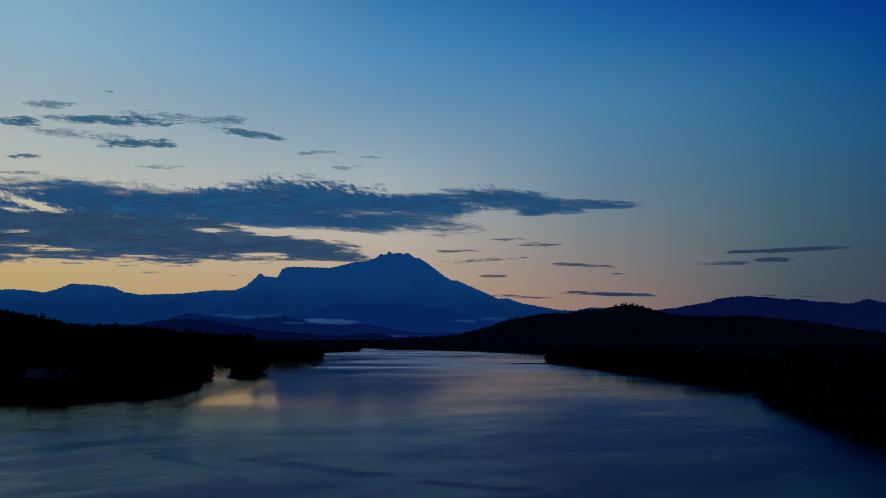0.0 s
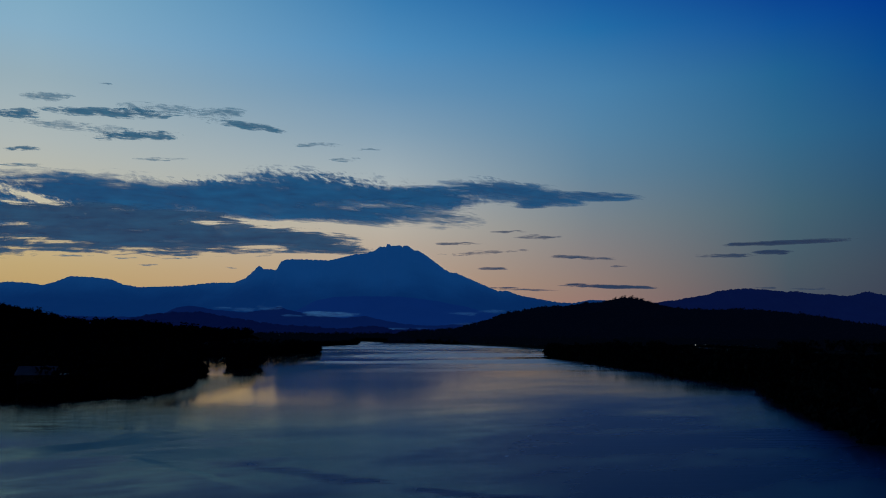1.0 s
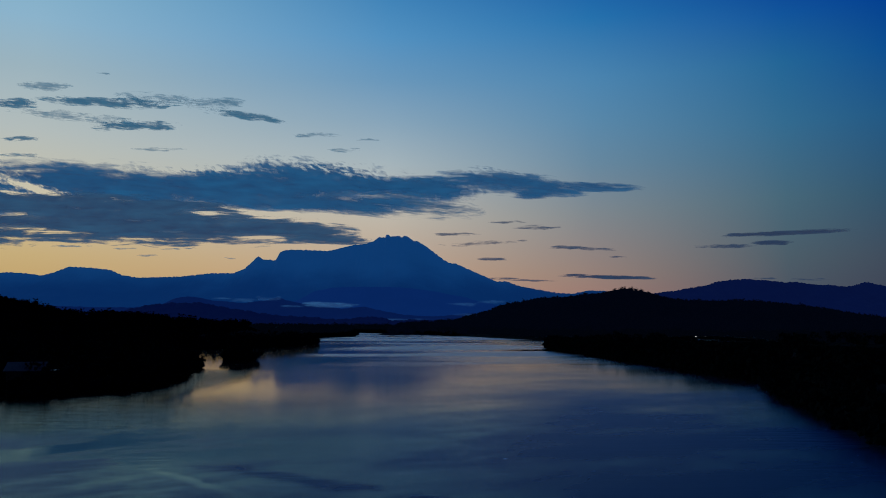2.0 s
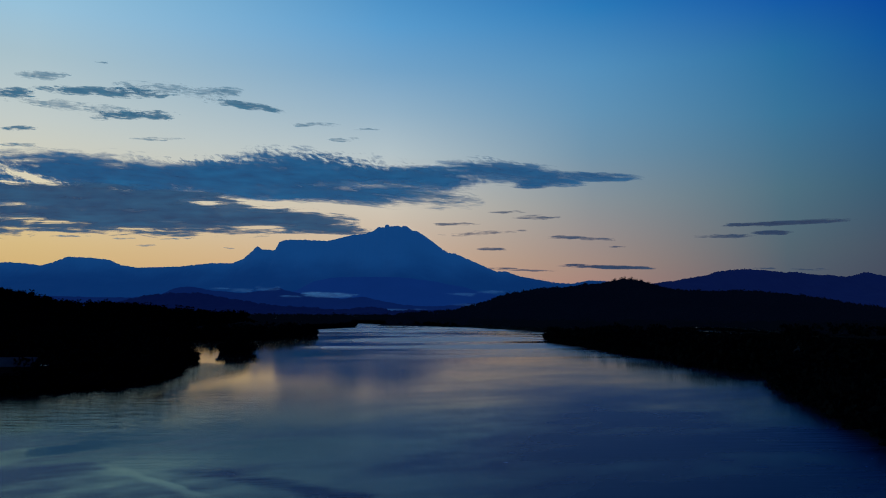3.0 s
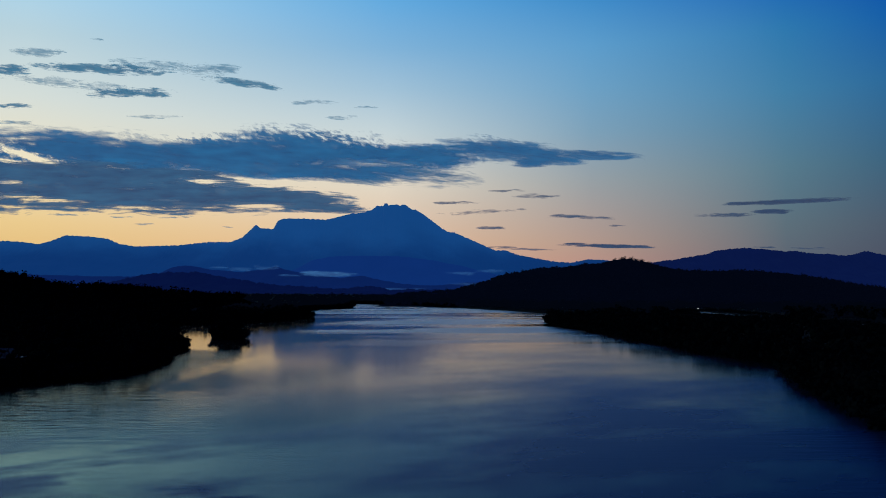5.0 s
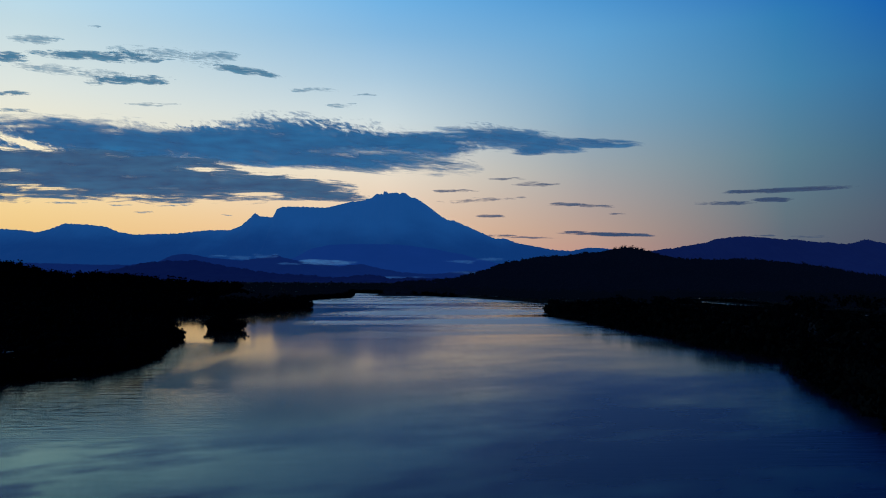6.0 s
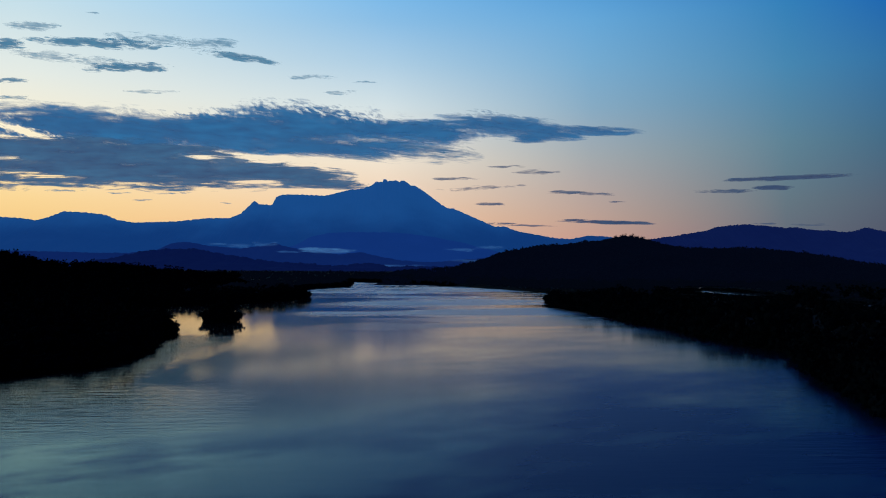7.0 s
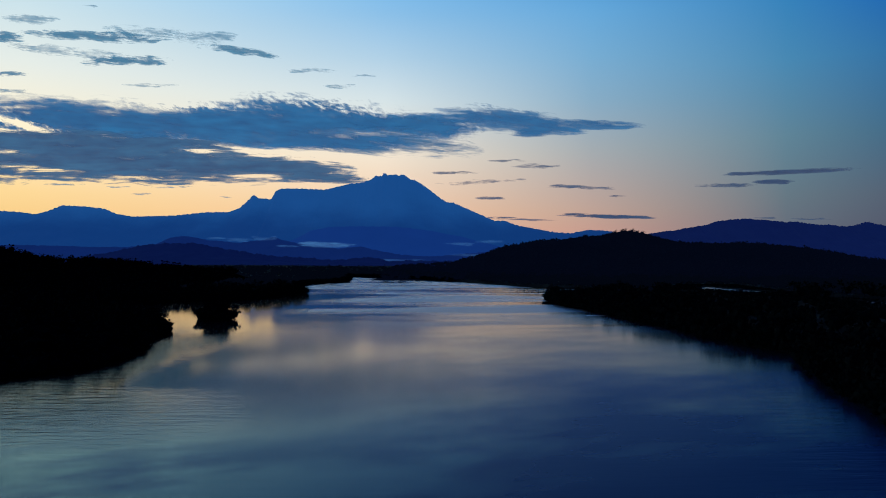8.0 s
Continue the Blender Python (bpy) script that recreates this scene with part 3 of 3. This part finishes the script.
# ---- clouds ----
def cloud_sheet(name, blobs, gaps, mat, seed, step, rippled=()):
    """A bank of vapour: two swollen shells over a density of flat lobes less gaps. A lobe: x, z, half width, half height, tilt.
    Where it is thin the shells meet; past the rim there is nothing."""
    x0, x1 = min(b[0] - b[2] for b in blobs), max(b[0] + b[2] for b in blobs)
    z0, z1 = min(b[1] - b[3] - abs(b[4]) * b[2] for b in blobs), max(b[1] + b[3] + abs(b[4]) * b[2] for b in blobs)
    px, pz = 0.10 * (x1 - x0), 0.18 * (z1 - z0)
    nu, nv = int(min(240, max(24, (x1 - x0) / step))), int(min(90, max(12, (z1 - z0) / (0.4 * step))))
    X, Z = np.meshgrid(np.linspace(x0 - px, x1 + px, nu + 1), np.linspace(z0 - pz, z1 + pz, nv + 1))
    density = np.full(X.shape, -3.0)
    for bx, bz, hw, hh, tilt in blobs:
        density = np.maximum(density, 1 - np.abs((X - bx) / hw) ** 2.4 - np.abs((Z - bz - tilt * (X - bx)) / hh) ** 2)
    for bx, bz, hw, hh, tilt in gaps:
        u = ((X - bx) / hw) ** 2 + ((Z - bz - tilt * (X - bx)) / hh) ** 2
        density = density - 1.35 * np.exp(-u * 1.1)
    ripple = np.zeros(X.shape)
    for bx, bz, hw, hh, tilt in rippled:
        ripple = np.maximum(ripple, np.exp(-((X - bx) / hw) ** 2 - ((Z - bz - tilt * (X - bx)) / hh) ** 2))
    thick = min(60.0, 0.25 * (z1 - z0))
    swell = thick * np.sqrt(np.clip(density + 0.9, 0.0, 1.5)) * (1 + 0.25 * wave(X / thick / 3, Z / thick, seed, 3))
    n = X.size
    verts = np.concatenate([np.stack([X.ravel(), sgn * swell.ravel(), Z.ravel()], 1) for sgn in (-1, 1)])
    i = (np.arange(nv)[:, None] * (nu + 1) + np.arange(nu)).ravel()
    flat = density.ravel()
    i = i[np.max([flat[i], flat[i + 1], flat[i + nu + 1], flat[i + nu + 2]], axis=0) > -1.1]
    q = np.concatenate([np.stack([i, i + 1, i + nu + 2], 1), np.stack([i, i + nu + 2, i + nu + 1], 1)])
    tris = np.concatenate([q, q[:, ::-1] + n])
    kept, back = np.unique(tris.ravel(), return_inverse=True)
    me = fast_mesh(name, verts[kept], back.reshape(-1, 3), mat)
    for key, field in (("vapour_depth", density), ("vapour_ripple", ripple)):
        me.attributes.new(key, "FLOAT", "POINT").data.foreach_set("value", np.tile(field.ravel(), 2)[kept].astype(np.float32))
    me.shade_smooth()
    return me


def cloud(x, z, half_w, half_h, mat, label, tilt=0.0, y=4300, name="cloud", category="cloud", seed=0, strands=3):
    """A small cloud: one flat lobe and a few shreds along it."""
    r = np.random.default_rng(seed)
    blobs = [(0, 0, half_w, half_h * 0.8, tilt)]
    for _ in range(strands):
        bx = r.uniform(-0.75, 0.75) * half_w
        blobs.append((bx, tilt * bx + r.uniform(-0.7, 0.7) * half_h, half_w * r.uniform(0.25, 0.5), half_h * r.uniform(0.3, 0.55), tilt + r.uniform(-0.05, 0.05)))
    ob = new(name, cloud_sheet(name, blobs, [], mat, seed, half_w / 14))
    ob.location = (x, y, z)
    return tagged(ob, label, category, group="clouds in the dawn sky" if name == "cloud" else "")


UPPER_DECK = [(-1985, 741, 1014, 129, -0.066), (-1097, 725, 1014, 129, 0.014), (-667, 774, 522, 117, -0.086), (-268, 730, 522, 74, -0.056),
              (-728, 641, 676, 52, -0.006), (-2841, 689, 799, 169, -0.006)]
UPPER_GAPS = [(-2265, 722, 230, 16, -0.306), (-2330, 680, 170, 9, -0.25), (-1862, 643, 138, 14, 0.114), (-267, 697, 200, 7, 0.054), (-2321, 622, 369, 9, 0.014)]
UPPER_RIPPLES = [(-620, 830, 420, 75, -0.08), (-1330, 820, 330, 32, 0.0), (-2245, 717, 320, 70, -0.3)]
COMBED_FRINGE = [(-236, 664, 440, 70, -0.086), (-420, 640, 330, 50, -0.04), (40, 640, 200, 22, -0.10)]
TAIL_DECK = [(317, 785, 384, 70, -0.066), (-83, 759, 369, 52, -0.006), (563, 751, 261, 52, -0.056), (856, 757, 300, 24, -0.036),
             (517, 708, 138, 22, -0.006), (101, 742, 215, 49, -0.006)]
TAIL_RIPPLES = [(90, 735, 220, 26, 0.0), (300, 850, 380, 25, -0.07)]
LOWER_DECK = [(-2075, 525, 830, 111, -0.006), (-1524, 489, 891, 92, -0.006), (-911, 480, 461, 61, -0.046), (-665, 433, 307, 25, -0.036),
              (-2565, 537, 492, 154, -0.006), (-2076, 608, 707, 68, -0.006), (-1464, 594, 399, 49, -0.036)]
LOWER_GAPS = [(-2320, 560, 184, 13, -0.056), (-2274, 487, 200, 9, -0.026), (-2044, 461, 154, 7, -0.006), (-1310, 579, 117, 14, -0.056),
              (-941, 443, 184, 12, -0.006), (-1417, 462, 68, 7, -0.006), (-1677, 432, 123, 7, -0.006)]
# x, height, half width, half height, dark or faint, tilt
WEST_CLOUDS = [(-1889, 1204, 375, 39, 1, -0.04), (-1739, 1072, 253, 39, 1, 0.02), (-2043, 1123, 365, 39, 0, -0.08), (-2412, 1198, 159, 39, 1, -0.05),
               (-1076, 1128, 241, 29, 1, -0.12), (-1285, 1198, 191, 52, 0, 0), (-2228, 1297, 147, 33, 0, 0), (-1588, 1229, 223, 42, 0, -0.06),
               (-2336, 995, 114, 19, 1, 0), (-694, 1026, 127, 19, 0, -0.03), (-1575, 941, 145, 13, 0, 0), (-550, 940, 82, 16, 0, 0),
               (-1903, 1371, 44, 10, 0, -0.1), (-408, 999, 69, 10, 0, 0)]
LOW_CLOUDS = [(-1160, 333, 37, 9, 0, 0), (-1612, 349, 69, 9, 0, 0), (-2346, 905, 157, 16, 0, 0), (-1728, 388, 70, 8, 0, 0.01),
              (-2038, 398, 110, 9, 0, 0), (-1495, 384, 60, 7, 0, 0), (-1393, 388, 52, 7, 0, 0.02)]
EAST_CLOUDS = [(1941, 492, 422, 28, 1, 0.05), (1822, 437, 130, 24, 1, 0.03), (937, 241, 304, 22, 1, -0.02), (545, 514, 131, 19, 0, 0),
               (239, 424, 237, 19, 0, 0.04), (89, 474, 125, 13, 0, 0), (270, 337, 87, 16, 0, 0), (675, 404, 119, 16, 0, 0),
               (862, 396, 106, 16, 0, 0), (456, 223, 205, 12, 0, -0.02), (316, 231, 112, 9, 0, 0), (1759, 239, 81, 9, 0, 0),
               (979, 353, 56, 9, 0, 0), (380, 541, 125, 13, 0, 0.02), (1579, 415, 187, 22, 0, 0.02), (2038, 234, 112, 9, 0, 0)]
MISTS = [(-400, 2860, 62, 104, 14), (-540, 2850, 56, 50, 5), (-722, 2870, 79, 50, 9), (-628, 2872, 82, 48, 10), (-800, 2875, 84, 40, 5), (218, 3300, 84, 75, 9),
         (93, 3300, 74, 71, 9), (144, 2700, 28, 134, 8), (-127, 2400, 12, 102, 5)]


def build_sky_things():
    bank = tagged(new("cloud_bank"), "long dark blue cloud bank with ragged flecked edges", "cloud")
    bank.location = (-1000, 4300, 600)
    for name, blobs, gaps, rippled, mat, dy, seed in (("upper_deck", UPPER_DECK, UPPER_GAPS, UPPER_RIPPLES, MAT_CLOUD, 0, 21),
                                                      ("tail", TAIL_DECK, (), TAIL_RIPPLES, MAT_TAIL, 90, 22),
                                                      ("combed_fringe", COMBED_FRINGE, (), (), MAT_COMBED, 180, 24),
                                                      ("lower_deck", LOWER_DECK, LOWER_GAPS, (), MAT_SLATE, -90, 23)):
        deck = new(name, cloud_sheet(name, blobs, gaps, mat, seed, 16, rippled))
        deck.parent = bank
        deck.location = (1000, dy, -600)
    dark, faint = "small dark blue cloud streak lit from behind", "faint thin wisp of cloud in pale sky"
    for k, (x, z, hw, hh, kind, tilt) in enumerate(WEST_CLOUDS + LOW_CLOUDS + EAST_CLOUDS):
        mats = (MAT_WISP, MAT_STREAK) if x < 0 else (MAT_DUSK_WISP, MAT_DUSK)
        cloud(x, z, hw * 0.92, hh * (0.78 if x < 0 else 0.66), mats[kind], dark if kind else faint, tilt, seed=50 + k, strands=2 if mats[kind] is MAT_DUSK else 4)
    for k, (x, y, z, hw, hh) in enumerate(MISTS):
        cloud(x, z, hw, hh, MAT_MIST if k == 0 else MAT_HAZE, "pale strip of mist lying in the valley", 0.0, y, "mist_patch", "mist", 90 + k, 3)


# ---- build: setting ----
build_ground()
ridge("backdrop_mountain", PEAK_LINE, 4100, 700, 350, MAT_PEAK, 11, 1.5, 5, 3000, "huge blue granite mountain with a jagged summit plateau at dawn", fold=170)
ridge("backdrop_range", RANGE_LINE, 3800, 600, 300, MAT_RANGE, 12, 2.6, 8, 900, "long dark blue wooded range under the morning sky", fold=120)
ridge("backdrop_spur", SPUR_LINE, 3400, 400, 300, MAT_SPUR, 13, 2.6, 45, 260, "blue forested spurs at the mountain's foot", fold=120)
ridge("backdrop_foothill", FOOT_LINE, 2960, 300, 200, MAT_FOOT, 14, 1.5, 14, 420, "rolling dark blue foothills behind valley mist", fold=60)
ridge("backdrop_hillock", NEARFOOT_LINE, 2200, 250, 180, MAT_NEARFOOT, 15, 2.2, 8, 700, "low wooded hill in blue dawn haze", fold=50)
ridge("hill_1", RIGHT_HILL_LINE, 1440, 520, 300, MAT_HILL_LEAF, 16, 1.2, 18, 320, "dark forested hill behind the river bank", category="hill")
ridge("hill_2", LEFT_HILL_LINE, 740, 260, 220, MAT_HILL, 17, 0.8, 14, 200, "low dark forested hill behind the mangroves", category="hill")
build_sky_things()

# ---- build: forests ----
rng = np.random.default_rng(3)


def plain_points(count, x0, x1, y0, y1, least):
    x, y = rng.uniform(x0, x1, count), rng.uniform(y0, y1, count)
    keep = (inland(x, y) > least) & ~cleared(x, y) & (np.abs(x) < 0.66 * y + 30)
    return x[keep], y[keep]


def on_ridge(count, line, y_crest, front, near=0.0, far=1.0):
    x = rng.uniform(line[0][0], line[-1][0], count)
    r = rng.uniform(near, far, count) ** 1.3
    xs, zs = zip(*line)
    return x, y_crest - r * front, np.interp(x, xs, zs) * (1 - r ** 0.8) * 0.9 - 0.5


for (n, box, least, size) in ((2600, (-520, -60, 180, 640), 6, 9.5), (1300, (-240, -88, 215, 420), 4, 9.0), (2200, (60, 560, 150, 720), 6, 9.5), (4500, (-900, 900, 600, 1500), 6, 9.0), (3000, (-160, 420, 640, 1180), 3, 7.5)):
    x, y = plain_points(n, *box, least)
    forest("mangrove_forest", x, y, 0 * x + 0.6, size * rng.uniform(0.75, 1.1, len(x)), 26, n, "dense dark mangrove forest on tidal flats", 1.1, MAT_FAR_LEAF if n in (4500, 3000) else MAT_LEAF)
x, y = rng.uniform(130, 330, 9000), rng.uniform(390, 850, 9000)
keep = (inland(x, y) > 0.5) & cleared(x, y)
x, y = x[keep], y[keep]
forest("swamp_scrub", x, y, 0 * x + 0.4, rng.uniform(1.3, 2.4, len(x)), 12, 77, "low dark scrub on open swampy ground", 2.0)
for line, yc, front, n, seed, s in ((RIGHT_HILL_LINE, 1440, 520, 3200, 16, 8.5), (LEFT_HILL_LINE, 740, 260, 1500, 17, 7.5)):
    x, y, z = on_ridge(n, line, yc, front)
    x2, y2, z2 = on_ridge(n // 4, line, yc, front, 0.0, 0.05)
    tall = np.append(rng.uniform(0.7, 1.2, n), rng.uniform(0.6, 1.0, len(x2)) + 0.3 * rng.uniform(0, 1, len(x2)) ** 3)
    x, y, z = np.append(x, x2), np.append(y, y2), np.append(z, z2)
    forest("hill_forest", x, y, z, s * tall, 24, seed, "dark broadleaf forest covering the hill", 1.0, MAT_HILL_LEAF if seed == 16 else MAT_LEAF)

# ---- build: trees along the water ----
KINDS = [tree_kind(40 + k, h, r, lo, 150) for k, (h, r, lo) in enumerate([(8.5, 3.2, 0.8), (9.8, 3.6, 1.2), (7.2, 3.0, 0.5), (10.5, 3.3, 1.5), (6.0, 2.8, 0.3)])]
used = set()


def plant(kind, x, y, z, turn):
    """Stand a tree up; the first of a kind is moved, the next ones are copies."""
    src = KINDS[kind]
    m = pose(x, y, z, 0, 0, turn)
    if kind not in used:
        used.add(kind)
        src.matrix_basis = m
        return tagged(src, "dark mangrove tree with prop roots at the water's edge", "tree", "mangroves along the river bank")
    return copy_thing(src, m)


for line in (LEFT_BANK[1:26], RIGHT_BANK[2:15]):
    for x, y, nx, ny in along(line, 5.2):
        for sgn in (1, -1):
            px, py = x + nx * sgn * 2.5, y + ny * sgn * 2.5
            d = float(inland(px, py))
            if 0.3 < d and py < 700:
                plant(int(rng.integers(5)), px, py, 0.2, rng.uniform(0, 360))
                break
for line in (LEFT_BANK[1:26], RIGHT_BANK[2:15]):
    bx, by = [], []
    for x, y, nx, ny in along(line, 1.3):
        for off in (-2.0, 0.0, 2.0, 4.0, 6.0):
            px, py = x + nx * off + rng.uniform(-1, 1), y + ny * off + rng.uniform(-1, 1)
            if -1.2 < float(inland(px, py)) < 7:
                bx.append(px)
                by.append(py)
    if line[0][0] < 0:
        for k in range(120):
            a, r = rng.uniform(0, 2 * math.pi), ISLET[2] * math.sqrt(rng.uniform(0, 1.1))
            bx.append(ISLET[0] + r * math.cos(a))
            by.append(ISLET[1] + 0.75 * r * math.sin(a))
    n = len(bx)
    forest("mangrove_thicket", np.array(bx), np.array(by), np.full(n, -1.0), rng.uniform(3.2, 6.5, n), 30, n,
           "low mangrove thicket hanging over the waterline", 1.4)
for k in range(12):
    a = k * 0.9
    r = ISLET[2] * (0.1 + 0.2 * (k % 3))
    plant(k % 5, ISLET[0] + r * math.cos(a), ISLET[1] + r * 0.7 * math.sin(a), 0.2, k * 50)


# ---- build: single trees on the skyline ----
CREST_KINDS = [tree_kind(60 + k, h, r, lo, 220, False) for k, (h, r, lo) in enumerate([(8.5, 5.6, 1.0), (7.2, 6.2, 0.5), (9.6, 5.0, 1.0)])]
xs, zs = zip(*RIGHT_HILL_LINE)
for k, x in enumerate((262, 300, 316, 327, 335, 342, 349, 357, 366, 378, 394, 410, 436, 470, 540, 655)):
    m = pose(x + rng.uniform(-2, 2), 1437 + rng.uniform(-3, 3), float(np.interp(x, xs, zs)) - 5.2, 0, 0, rng.uniform(0, 360))
    if k < 3:
        CREST_KINDS[k].matrix_basis = m
        tagged(CREST_KINDS[k], "dark tree standing out on the hill's skyline", "tree", "trees on the hill crest")
    else:
        copy_thing(CREST_KINDS[int(rng.integers(3))], m)


# ---- build: house, lamps, boat ----
def stilt_house(x, y, turn):
    house = tagged(new("stilt_house"), "wooden riverside house with a pale metal gable roof", "house")
    house.matrix_basis = pose(x, y, 0.9, 0, 0, turn)
    bm = bmesh.new()
    box_in(bm, -4.6, 4.6, -3, 3, 3.6, 6.4)
    part("wall", bm, MAT_BOARD, house)
    for sx in (-4.3, 0, 4.3):
        for sy in (-2.7, 2.7):
            bm = bmesh.new()
            rod_in(bm, (sx, sy, -1.6), (sx, sy, 3.6), 0.14, 0.14, 8)
            part("stilt", bm, MAT_BOARD, house)
    for sgn in (-1, 1):
        bm = bmesh.new()
        for k in range(26):
            x0 = -5.2 + k * 0.4
            for j, lift in ((0, 0.0), (1, 0.05)):
                xa, xb = x0 + j * 0.2, x0 + j * 0.2 + 0.2
                vs = [bm.verts.new(p) for p in ((xa, sgn * 3.7, 6.1 + lift), (xb, sgn * 3.7, 6.1 + lift), (xb, 0, 8.4 + lift), (xa, 0, 8.4 + lift))]
                bm.faces.new(vs)
        g = bmesh.ops.extrude_face_region(bm, geom=bm.faces[:])
        bmesh.ops.translate(bm, verts=[v for v in g["geom"] if isinstance(v, bmesh.types.BMVert)], vec=(0, 0, -0.08))
        part("roof_sheet", bm, MAT_ROOF, house, "pale corrugated metal roof")
    bm = bmesh.new()
    box_in(bm, 4.8, 7.8, -2.2, 2.2, 6.0, 6.15)
    part("lean_to_roof", bm, MAT_ROOF, house)
    return house


def post_lamp(x, y, height, bulb):
    lamp = tagged(new("post_lamp"), "lit lamp on a short steel post beside a tidal pond", "lamp", "lamps behind the mangroves")
    lamp.location = (x, y, 0.8)
    bm = bmesh.new()
    rod_in(bm, (0, 0, -0.5), (0, 0, height), 0.08, 0.05, 8)
    rod_in(bm, (0, 0, height), (0, -0.5, height + 0.2), 0.05, 0.04, 6)
    part("pole", bm, MAT_STEEL, lamp)
    bm = bmesh.new()
    bmesh.ops.create_icosphere(bm, subdivisions=2, radius=bulb, matrix=Matrix.Translation((0, -0.6, height + 0.2)) @ Matrix.Diagonal((1, 1.4, 0.6, 1)))
    part("lamp_head", bm, MAT_LAMP, lamp)
    return lamp


stilt_house(-115, 231, 12)
post_lamp(267, 829, 2.0, 0.30)
post_lamp(277, 829, 1.9, 0.15)


def rowing_boat(x, y, turn):
    boat = tagged(new("rowing_boat"), "small dark wooden boat lying on calm water", "boat")
    boat.matrix_basis = pose(x, y, 0.0, 0, 0, turn)
    bm = bmesh.new()
    rings = []
    for k in range(13):
        u = -1 + k / 6
        half, keel, rim = 0.62 * (1 - abs(u) ** 2.6) + 0.03, -0.12 + 0.22 * abs(u) ** 3, 0.34 + 0.22 * abs(u) ** 2.5
        outer = [(u * 2.3, half * math.sin(a), keel + (rim - keel) * (1 - math.cos(a))) for a in np.linspace(-math.pi / 2, math.pi / 2, 9)]
        rings.append([bm.verts.new(v) for v in outer])
    for r0, r1 in zip(rings, rings[1:]):
        for k in range(8):
            bm.faces.new((r0[k], r0[k + 1], r1[k + 1], r1[k]))
    bmesh.ops.solidify(bm, geom=bm.faces[:], thickness=0.05)
    part("hull", bm, MAT_BOARD, boat)
    for u in (-0.9, 0.5):
        bm = bmesh.new()
        box_in(bm, u - 0.13, u + 0.13, -0.5, 0.5, 0.2, 0.24)
        part("thwart", bm, MAT_BOARD, boat)
    return boat


rowing_boat(-98, 170, 8)
